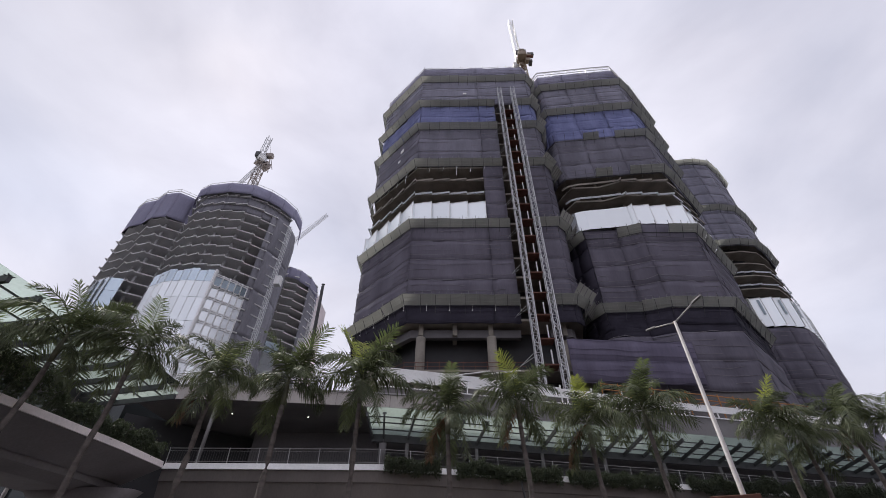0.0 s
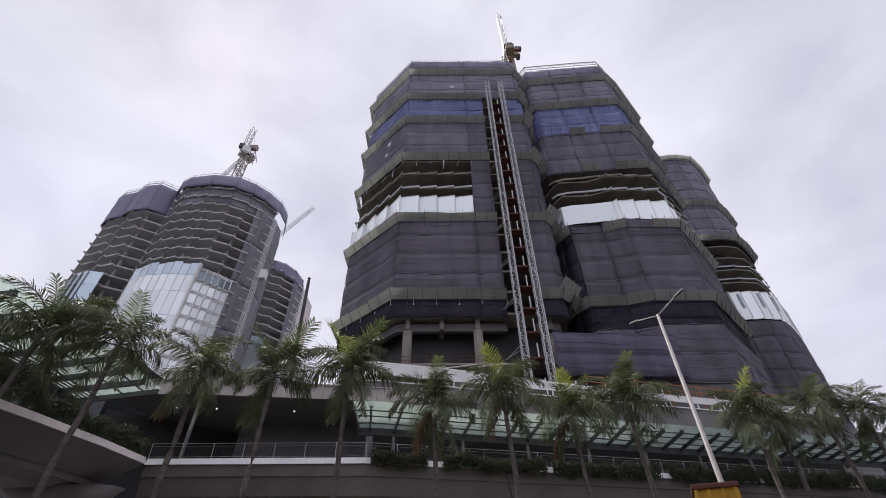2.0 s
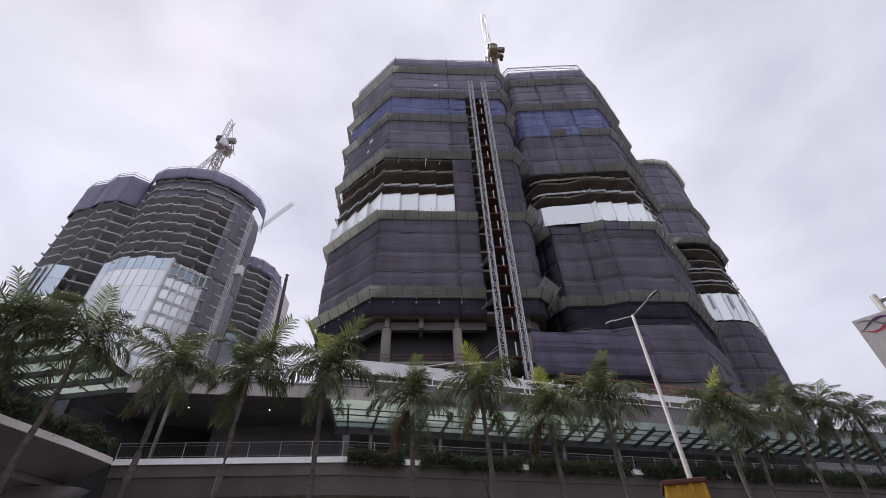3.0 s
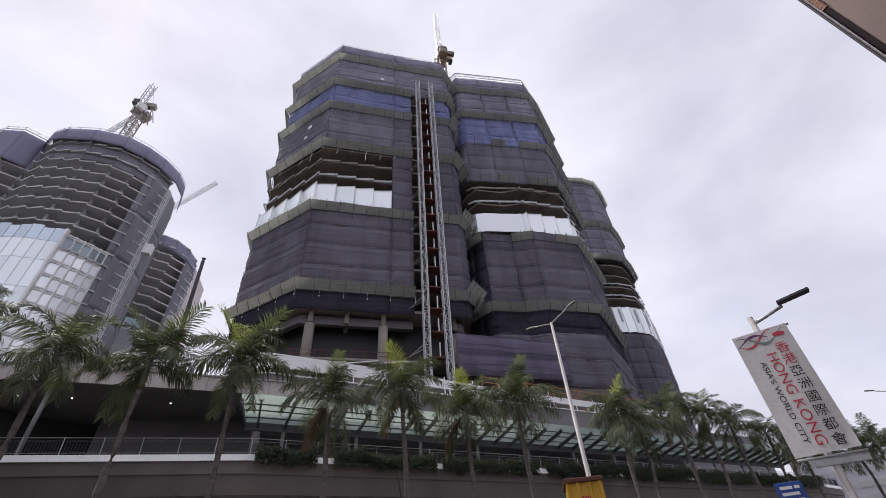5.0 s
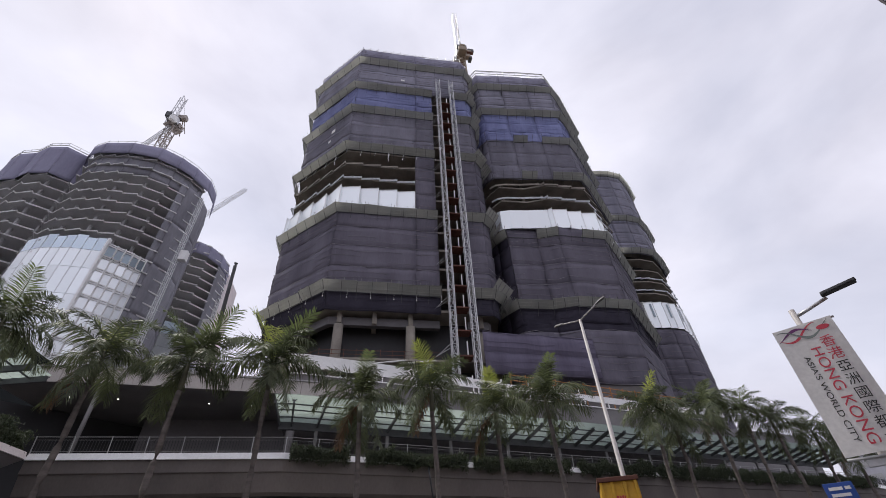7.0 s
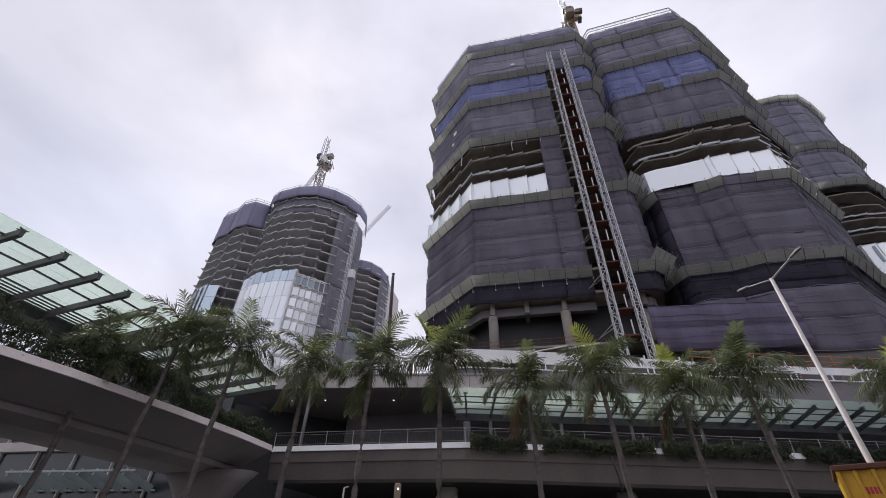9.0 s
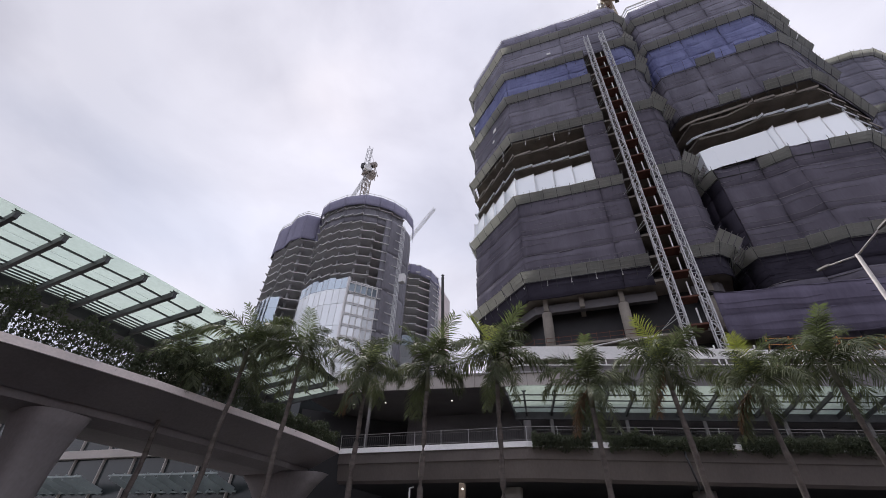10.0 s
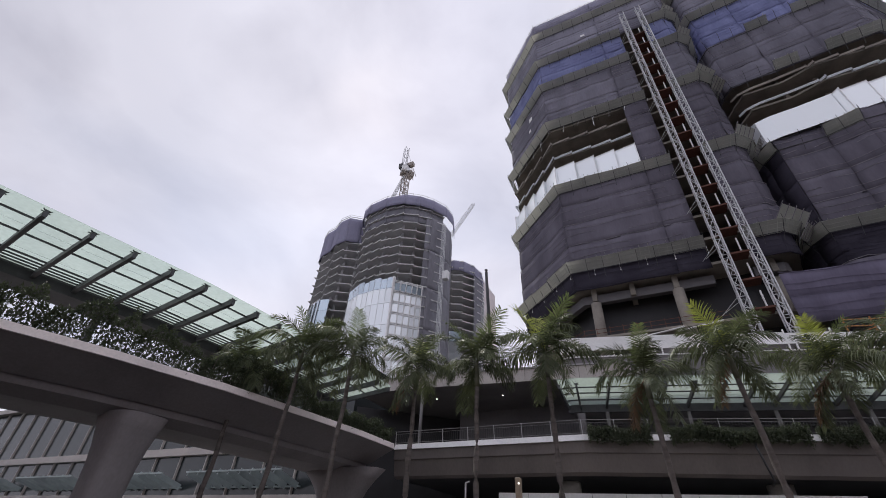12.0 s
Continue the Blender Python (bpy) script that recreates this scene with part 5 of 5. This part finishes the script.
FULL = "palm with a full crown of arching dark green fronds"
BRIGHT = "palm with bright yellow-green young fronds on a grey trunk"
TALL = "tall palm with a slender grey trunk and drooping dark green fronds"
BROWN = "short palm with some withered brown hanging fronds"
for k, (x, y, h, lean, label, fresh, green, size, tall, dry) in enumerate((
        (-20.4, 15.9, 9.6, 0.3, FULL, 0, 1, 1.0, 0.8, 0),
        (-17.0, 16.5, 10.3, 0.5, TALL, 0, 2, 1.05, 1.0, 0),
        (-14.0, 17.2, 10.0, 0.3, FULL, 0, 2, 1.0, 0.95, 0),
        (-10.4, 17.9, 9.0, 0.1, BRIGHT, 2, 1, 0.92, 0.72, 1),
        (-7.4, 18.5, 9.1, 0.05, TALL, 0, 2, 0.86, 1.05, 0),
        (-4.15, 19.2, 9.5, -0.1, BRIGHT, 2, 1, 1.0, 1.08, 0),
        (-0.1, 20.0, 8.2, -0.2, FULL, 0, 2, 0.88, 0.8, 1),
        (3.35, 20.7, 9.05, -0.35, BRIGHT, 1, 2, 0.98, 0.92, 1),
        (6.75, 21.35, 8.25, -0.2, BROWN, 1, 2, 0.9, 0.72, 2),
        (9.95, 22.0, 9.1, -0.25, FULL, 0, 2, 1.08, 0.85, 0),
        (17.2, 23.45, 9.0, 0.2, FULL, 1, 2, 0.98, 0.8, 0),
        (19.4, 24.6, 8.4, 0.1, TALL, 0, 2, 0.9, 0.8, 0),
        (22.2, 24.45, 9.6, -0.2, FULL, 0, 2, 1.02, 0.8, 1),
        (25.2, 25.05, 9.3, 0.2, TALL, 0, 1, 0.95, 0.9, 0),
        (27.8, 25.6, 9.1, -0.2, FULL, 0, 1, 0.95, 0.8, 0),
        (31.5, 26.3, 8.6, 0.2, FULL, 0, 1, 0.95, 0.8, 0),
        (34.6, 26.9, 8.0, -0.1, BROWN, 0, 1, 0.9, 0.8, 1),
        (38.2, 27.6, 8.3, 0.2, FULL, 0, 1, 0.9, 0.8, 0),
        (42.6, 28.5, 8.5, -0.2, TALL, 0, 1, 0.9, 0.8, 0),
        (46.7, 29.4, 8.9, 0.2, FULL, 0, 2, 0.95, 0.9, 0),
        (50.4, 30.1, 8.6, -0.1, FULL, 0, 1, 0.9, 0.8, 0),
        (55.0, 31.0, 8.4, 0.2, TALL, 0, 1, 0.9, 0.8, 0),
        (60.5, 32.1, 8.4, -0.2, FULL, 0, 1, 0.9, 0.8, 0))):
    palm(500 + k, x, y, h + 0.3, lean, label, fresh, green, size * (0.86 if x > 15 else 0.97), tall, dry)


# ---- hedges ----
def leaves(bm, rnd, a, b, width, z0, z1, count, size=0.13, hang=0.0):
    """Loose small leaves filling a strip from a to b."""
    a, b = Vector(a), Vector(b)
    d = (b - a).normalized()
    s = Vector((d.y, -d.x))
    length = (b - a).length
    for _ in range(count):
        u = rnd.random()
        lump = 0.72 + 0.45 * noise.noise((a.x + u * length * 0.8, a.y, 3.1)) + 0.25 * noise.noise((a.x + u * length * 3.1, a.y, 7.0))
        z = z0 + (z1 - z0) * rnd.random() ** 0.8 * lump - hang * rnd.random() * max(0.0, noise.noise((a.x + u * length * 1.3, 5.0, 0)) + 0.4)
        p = a + d * u * length + s * rnd.gauss(0, width * 0.4)
        c = Vector((p.x, p.y, z))
        q = Euler((rnd.uniform(0, 6.3), rnd.uniform(0, 6.3), rnd.uniform(0, 6.3))).to_matrix()
        k = size * rnd.uniform(0.6, 1.3)
        vs = [bm.verts.new(c + q @ Vector(o)) for o in ((-k, 0, 0), (0, -k * 0.45, 0.02), (k, 0, 0), (0, k * 0.45, 0.02))]
        bm.faces.new(vs)


rnd = random.Random(5)
HL = along([(-4.5, 27.8), (38.5, 38.2), (56, 42.5)], 0.5)
start, spans = 0, ((1, 8), (10, 24), (25, 41), (43, 58), (59, 76), (77, 95), (96, 112), (113, 121))
for a, b in spans:
    b = min(b, len(HL) - 1)
    hedge = thing("hedge", "dark green hedge spilling over the deck edge", "hedge", group="hedges on the deck edge")
    p, q = Vector(HL[a]), Vector(HL[b])
    e = (q - p).normalized()
    s = Vector((e.y, -e.x))
    bm = bmesh.new()
    u, v = p - s * 0.1 + e * 0.1, q - s * 0.1 - e * 0.1
    for o0, o1, z0, z1 in ((0.12, -0.28, 7.75, 8.35),):
        prism(bm, [tuple(u + s * o0), tuple(v + s * o0), tuple(v + s * o1), tuple(u + s * o1)], z0, z1)
    part("branch_mass", bm, M_hedge, hedge)
    bm = bmesh.new()
    leaves(bm, rnd, p + s * 0.22, q + s * 0.22, 0.45, 7.55, 8.75, int((q - p).length * 900), 0.075, 0.4)
    tagged(part("foliage", bm, M_hedge, hedge), kind="stuff")
LB = BR[1:]
for a, b in zip(LB, LB[1:]):
    shrub = thing("shrub_row", "dark leafy shrubs in the footbridge planter", "hedge", group="shrubs on the footbridge")
    p, q = Vector(a), Vector(b)
    e = (q - p).normalized()
    s = Vector((e.y, -e.x))
    bm = bmesh.new()
    leaves(bm, rnd, p - s * 0.55, q - s * 0.55, 0.5, 7.9, 10.3 if q.y < 20 else 9.5, int((q - p).length * 900), 0.085)
    tagged(part("foliage", bm, M_hedge, shrub), kind="stuff")
    bm = bmesh.new()
    k = int((q - p).length / 0.5)
    for i in range(k):
        c = p.lerp(q, (i + 0.5) / k) - s * rnd.uniform(0.45, 0.7)
        bar(bm, (c.x, c.y, 7.92), (c.x + rnd.uniform(-0.2, 0.2), c.y + rnd.uniform(-0.2, 0.2), rnd.uniform(8.8, 9.5)), 0.03)
    tagged(part("stem_mass", bm, M_trunk, shrub), kind="stuff")


# ---- street lamps ----
def street_lamp(name, x, y, h, arm, label, radius=0.072):
    t = thing(name, label, "street lamp", (x, y, 0), group="twin-arm street lamps")
    bm = bmesh.new()
    tube(bm, [(0, 0, 0), (0, 0, 0.4), (0, 0, 0.5), (0, 0, h)], [radius * 1.9, radius * 1.9, radius * 1.3, radius * 0.75], 12)
    part("pole", bm, M_pole, t)
    for sg in (-1, 1):
        d = Vector(arm) * sg
        bm = bmesh.new()
        tube(bm, [(0, 0, h - 0.05), (d.x * 0.36, d.y * 0.36, h + 0.09), (d.x * 0.72, d.y * 0.72, h + 0.22)], [0.034, 0.03, 0.028], 8)
        a = part("arm", bm, M_pole, t)
        bm = bmesh.new()
        u = Vector((d.x, d.y, 0)).normalized()
        s = Vector((-u.y, u.x, 0))
        c = Vector((d.x * 0.72, d.y * 0.72, h + 0.22))
        sec = ((0.0, 0.025), (0.1, 0.045), (0.36, 0.06), (0.5, 0.025))
        rows = []
        for f, w in sec:
            o = c + u * f + Vector((0, 0, f * 0.16))
            rows.append([bm.verts.new(o + s * w), bm.verts.new(o - s * w), bm.verts.new(o - s * w * 0.7 + Vector((0, 0, 0.07))), bm.verts.new(o + s * w * 0.7 + Vector((0, 0, 0.07)))])
        for p, q in zip(rows, rows[1:]):
            for i in range(4):
                bm.faces.new((p[i], p[(i + 1) % 4], q[(i + 1) % 4], q[i]))
        bm.faces.new(rows[0][::-1])
        bm.faces.new(rows[-1])
        part("lamp_head", bm, M_grey_wall, a, "flat grey lamp head")
    return t


street_lamp("street_lamp", 8.72, 14.35, 10.0, (0.48, -1.2), "pale steel twin-arm street lamp on the roadside")
street_lamp("street_lamp", 37.0, 20.3, 10.0, (0.9, -0.9), "pale steel twin-arm street lamp far along the road")
street_lamp("street_lamp", 66.0, 33.0, 10.0, (0.9, -0.9), "pale steel twin-arm street lamp far along the road")

# ---- banner on a lamp post ----
AZ = radians(54.15)
right = Vector((math.cos(AZ), -math.sin(AZ), 0))
toward = Vector((-math.sin(AZ), -math.cos(AZ), 0))
bx, by = 12.0 * math.sin(AZ), 12.0 * math.cos(AZ)
BM = Matrix((right, -toward, Vector((0, 0, 1)))).transposed().to_4x4()
BM.translation = (bx, by, 0)
post = new("banner_lamp_post")
tagged(post, "pale lamp post with one grey lamp head and banner arms", "lamp post")
post.matrix_basis = BM
bm = bmesh.new()
tube(bm, [(0, 0.16, 0), (0, 0.16, 0.5), (0, 0.16, 0.6), (0, 0.16, 6.3)], [0.13, 0.13, 0.075, 0.062], 14)
part("pole", bm, M_pole, post)
bm = bmesh.new()
tube(bm, [(0, 0.16, 6.12), (0.3, 0.16, 6.2), (0.72, 0.16, 6.33)], [0.045, 0.04, 0.04], 8)
part("arm", bm, M_steel, post)
bm = bmesh.new()
box(bm, 0.66, 0.04, -0.04, 1.36, 0.26, 0.035, pose(0, 0, 6.34, 0, -7, 0), 0.018)
part("lamp_head", bm, M_steel_dark, post, "dark flat lamp head")
for z in (5.84, 3.12):
    bm = bmesh.new()
    tube(bm, [(-0.56, 0.03, z), (0.62, 0.03, z)], [0.025, 0.025], 8)
    bar(bm, (0, 0.03, z), (0, 0.16, z), 0.06)
    part("banner_arm", bm, M_steel, post)
bm = bmesh.new()
box(bm, -0.3, 0.05, 2.96, 0.6, 0.09, 3.1, bevel=0.012)
part("lower_plate", bm, M_steel, post, "grey plate below the banner")
banner = new("street_banner")
tagged(banner, "white cloth street banner with red and black lettering", "banner")
banner.matrix_basis = BM
W2, Z1, Z0 = 0.565, 5.86, 3.2
bm = bmesh.new()
nx, nz = 14, 30


def cloth(u, v):
    """The cloth's depth at u across and v down."""
    return -0.03 + 0.016 * math.sin(u * 5 + v * 3) * (0.3 + v) + 0.03 * max(0, v - 0.86) * math.sin(u * 9) - 0.18 * max(0, v - 0.9) * u


g = []
for back_side in (0.0, 0.006):
    g.append([[bm.verts.new((-W2 + 2 * W2 * i / nx, cloth(i / nx, j / nz) + back_side, Z1 - (Z1 - Z0) * j / nz - (0.1 * (1 - i / nx) * max(0, j / nz - 0.9) * 4))) for i in range(nx + 1)] for j in range(nz + 1)])
for side, rows in enumerate(g):
    for j in range(nz):
        for i in range(nx):
            q = (rows[j][i], rows[j + 1][i], rows[j + 1][i + 1], rows[j][i + 1])
            bm.faces.new(q if side == 0 else q[::-1]).smooth = True
part("cloth", bm, M_banner, banner)


def lettering(text, size, u, v0, v1, material, turned, name="lettering"):
    """Words on the banner from v0 to v1 down its length, at u across."""
    c = bpy.data.curves.new("words", "FONT")
    c.body, c.size, c.extrude, c.align_x, c.align_y = text, size, 0.001, "LEFT", "CENTER"
    o = bpy.data.objects.new("words", c)
    scene.collection.objects.link(o)
    me = bpy.data.meshes.new_from_object(o.evaluated_get(bpy.context.evaluated_depsgraph_get()))
    bpy.data.objects.remove(o)
    xs = [p.co.x for p in me.vertices] or [0, 1]
    span = max(xs) - min(xs)
    want = (v1 - v0) * (Z1 - Z0)
    f = want / max(0.01, span) if turned else 1.0
    x0 = min(xs)
    for p in me.vertices:
        lx, ly, lz = (p.co.x - x0) * f, p.co.y, p.co.z
        U = u + (ly if turned else lx - span / 2) / (2 * W2)
        V = v0 + (lx if turned else -ly) / (Z1 - Z0)
        p.co = (-W2 + 2 * W2 * U, cloth(U, min(1, V)) - 0.006 - lz, Z1 - (Z1 - Z0) * V)
    me.materials.clear()
    me.materials.append(material)
    tagged(part(name, me, None, banner), kind="stuff")


lettering("HONG KONG", 0.27, 0.50, 0.215, 0.955, M_red, True)
lettering("ASIA'S WORLD CITY", 0.15, 0.295, 0.265, 0.93, M_ink, True)
for k, ch in enumerate("香港亞洲國際都會"):
    lettering(ch, 0.27 if k < 2 else 0.25, 0.74 + 0.004 * k, 0.195 + 0.106 * k, 0, M_red if k < 2 else M_ink, False)
for k, (m, ph, amp, n0, n1) in enumerate(((M_red, 0.0, 0.05, 0.04, 0.72), (M_plum, 2.2, 0.045, 0.02, 0.62), (M_grey_print, 3.9, 0.05, 0.05, 0.92))):
    bm = bmesh.new()
    prev = None
    for i in range(25):
        u = n0 + (n1 - n0) * i / 24
        v = 0.075 + amp * math.sin(u * 7 + ph) - 0.02 * u
        w = 0.022 * (1.15 - abs(i / 12 - 1))
        pair = [bm.verts.new((-W2 + 2 * W2 * u, cloth(u, vv) - 0.007 - 0.002 * k, Z1 - (Z1 - Z0) * vv)) for vv in (v, v + w)]
        if prev:
            bm.faces.new((prev[0], prev[1], pair[1], pair[0]))
        prev = pair
    part("emblem_stroke", bm, m, banner)
bm = bmesh.new()
bmesh.ops.create_circle(bm, cap_ends=True, segments=20, radius=1.0, matrix=Matrix.Translation((-W2 + 2 * W2 * 0.80, cloth(0.8, 0.07) - 0.014, Z1 - 0.19)) @ Matrix.Rotation(radians(90), 4, "X") @ Matrix.Diagonal((0.12, 0.055, 1, 1)))
part("emblem_blob", bm, M_red, banner)

# ---- yellow steel container beside the lamp ----
cont = new("steel_container")
cont.matrix_basis = pose(7.7, 13.15, 0.1, 0, 0, -26) @ Matrix.Diagonal((0.84, 0.84, 1, 1))
tagged(cont, "tall yellow ribbed steel container with a dark worn rim", "container")
bm = bmesh.new()
box(bm, -0.6, -0.5, 0.0, 0.6, 1.6, 3.62, bevel=0.02)
part("body", bm, M_yellow, cont)
for k, x in enumerate((-0.57, -0.2, 0.2, 0.57)):
    bm = bmesh.new()
    box(bm, x - 0.05, -0.58, 0.0, x + 0.05, -0.5, 3.6, bevel=0.012)
    part("rib", bm, M_yellow, cont)
for k in range(5):
    bm = bmesh.new()
    box(bm, 0.6, -0.4 + k * 0.45, 0.0, 0.67, -0.3 + k * 0.45, 3.6, bevel=0.012)
    part("rib", bm, M_yellow, cont)
bm = bmesh.new()
for x0, y0, x1, y1 in ((-0.68, -0.62, 0.7, -0.48), (-0.68, 1.55, 0.7, 1.68), (-0.68, -0.48, -0.56, 1.55), (0.58, -0.48, 0.7, 1.55)):
    box(bm, x0, y0, 3.6, x1, y1, 3.72, bevel=0.02)
part("rim", bm, M_rust, cont, "worn dark rim")
for k in range(4):
    bm = bmesh.new()
    box(bm, -0.14 + k * 0.085, -0.51, 3.1, -0.08 + k * 0.085, -0.5 + 0.0, 3.24)
    part("marking_bar", bm, M_red, cont, "red marking bar")

# ---- blue road sign ----
sx, sy = 22 * math.sin(radians(49.8)), 22 * math.cos(radians(49.8))
rs = new("road_sign")
rs.matrix_basis = pose(sx, sy, 0.0, 0, 0, -49.8)
tagged(rs, "blue road direction sign with white lines on a grey post", "road sign")
bm = bmesh.new()
box(bm, -0.43, -0.02, 2.5, 0.43, 0.02, 3.78, bevel=0.015)
part("panel", bm, M_blue_sign, rs)
bm = bmesh.new()
bar(bm, (0, 0.07, 0), (0, 0.07, 3.7), 0.09, n=8)
part("post", bm, M_steel, rs)
for x0, x1, z in ((-0.3, 0.1, 3.6), (0.16, 0.33, 3.6), (-0.3, 0.25, 3.4), (-0.3, 0.0, 3.2), (0.05, 0.33, 3.2), (-0.3, 0.2, 3.0)):
    bm = bmesh.new()
    box(bm, x0, -0.03, z - 0.05, x1, -0.021, z + 0.05)
    part("line_bar", bm, M_white, rs)

# ---- dark pole on the arcade roof, small street things under the deck ----
bm = bmesh.new()
tube(bm, [(-13.3, 37.4, 13.9), (-13.75, 37.2, 27.6), (-13.75, 37.2, 27.9)], [0.2, 0.16, 0.2], 12)
tagged(part("roof_pole", bm, M_steel_dark), "tall dark pole standing on the arcade roof", "pole")
ts = thing("traffic_signal", "yellow-backed traffic signal on a grey pole", "traffic signal", (-4.36, 14.35, 0))
bm = bmesh.new()
tube(bm, [(0, 0, 0), (0, 0, 3.3)], [0.06, 0.055], 10)
part("pole", bm, M_steel, ts)
bm = bmesh.new()
box(bm, -0.085, -0.1, 2.75, 0.085, 0.12, 3.72, bevel=0.03)
part("housing", bm, M_crane, ts)
bm = bmesh.new()
bmesh.ops.create_cone(bm, cap_ends=True, segments=12, radius1=0.03, radius2=0.03, depth=0.04, matrix=pose(0.05, -0.12, 3.55, 90, 0, 0))
part("lens", bm, M_lamp_on, ts, "small lit lens")
st = thing("pavement_lamp", "slim white pavement lamp with a short arm", "lamp", (-8.6, 20.1, 0.1))
bm = bmesh.new()
bar(bm, (0, 0, 0), (0, 0, 4.3), 0.055, n=8)
part("post", bm, M_white, st)
bm = bmesh.new()
bar(bm, (0, 0, 4.3), (0.22, -0.1, 4.34), 0.05)
part("head", bm, M_white, st)
fence = thing("site_fence", "white sheet fence beside the road under the deck", "fence")
for i in range(10):
    bm = bmesh.new()
    x = -8.1 + i * 1.5
    sheet(bm, [(x, 23.2 + i * 0.16), (x + 1.48, 23.2 + (i + 1) * 0.16)], 0.12, 4.38, step=5, rise=5, thick=0.05)
    part("fence_panel", bm, M_white, fence)

# ---- distance ----
far = thing("far_building", "pale pinkish far residential tower", "building")
bm = bmesh.new()
prism(bm, [(-90, 186), (-70.6, 186), (-70.6, 205), (-90, 205)], 0, 127)
part("wall", bm, mat("pale_pink_render", (0.75, 0.66, 0.66), (0.68, 0.6, 0.6), rough=0.8, scale=0.1, fine=1.0), far)
for z in range(20, 125, 3):
    bm = bmesh.new()
    box(bm, -75, 185.8, z, -71.6, 186, z + 1.4)
    part("window", bm, M_facade_glass, far)
office = thing("far_office", "pale grey-lilac far office block with banded windows", "building")
bm = bmesh.new()
FO = [(170.4, 139.2), (185.6, 118.1), (206, 132), (191, 153)]
prism(bm, FO, 0, 30.5)
part("wall", bm, mat("lilac_grey_cladding", (0.52, 0.51, 0.56), (0.45, 0.44, 0.49), rough=0.7, scale=0.1, fine=1.0), office)
for k in range(7):
    for i in range(5):
        u, v = Vector(FO[0]).lerp(Vector(FO[1]), (i + 0.12) / 5), Vector(FO[0]).lerp(Vector(FO[1]), (i + 0.88) / 5)
        n = Vector((-0.81, -0.585)) * 0.12
        bm = bmesh.new()
        sheet(bm, [tuple(u + n), tuple(v + n)], 2.6 + k * 4.0, 4.4 + k * 4.0, step=9, rise=9, thick=0.1)
        part("window", bm, M_far_core, office)
via = thing("far_viaduct", "long grey concrete viaduct in the distance", "viaduct")
bm = bmesh.new()
va, vb = Vector((176.0, 112.0)), Vector((232.0, 62.0))
side = (vb - va).normalized()
side = Vector((side.y, -side.x)) * 5
prism(bm, [tuple(va + side), tuple(vb + side), tuple(vb - side), tuple(va - side)], 16.5, 19.0)
part("deck_beam", bm, M_concrete, via)
for i in range(5):
    c = va.lerp(vb, (i + 0.5) / 5)
    bm = bmesh.new()
    tube(bm, [(c.x, c.y, 0), (c.x, c.y, 16.5)], [1.4, 1.4], 12)
    part("pier", bm, M_concrete, via)
bm = bmesh.new()
rows = []
for j in range(6):
    row = []
    for i in range(60):
        a = radians(20 + i * 1.6)
        d = 1500 + 120 * j
        h = (55 + 90 * (0.5 + 0.5 * noise.noise((i * 0.11, 0.3, 2.0))) * max(0.2, math.sin(math.pi * min(1, i / 50)))) * math.sin(math.pi * j / 10) + noise.noise((i * 0.5, j * 0.7, 0)) * 8
        row.append(bm.verts.new((d * math.sin(a), d * math.cos(a), h if j else -3)))
    rows.append(row)
for a, b in zip(rows, rows[1:]):
    for i in range(59):
        bm.faces.new((a[i], a[i + 1], b[i + 1], b[i])).smooth = True
tagged(part("backdrop", bm, M_hill), "hazy grey-green hills in the distance", "hills", kind="structure")
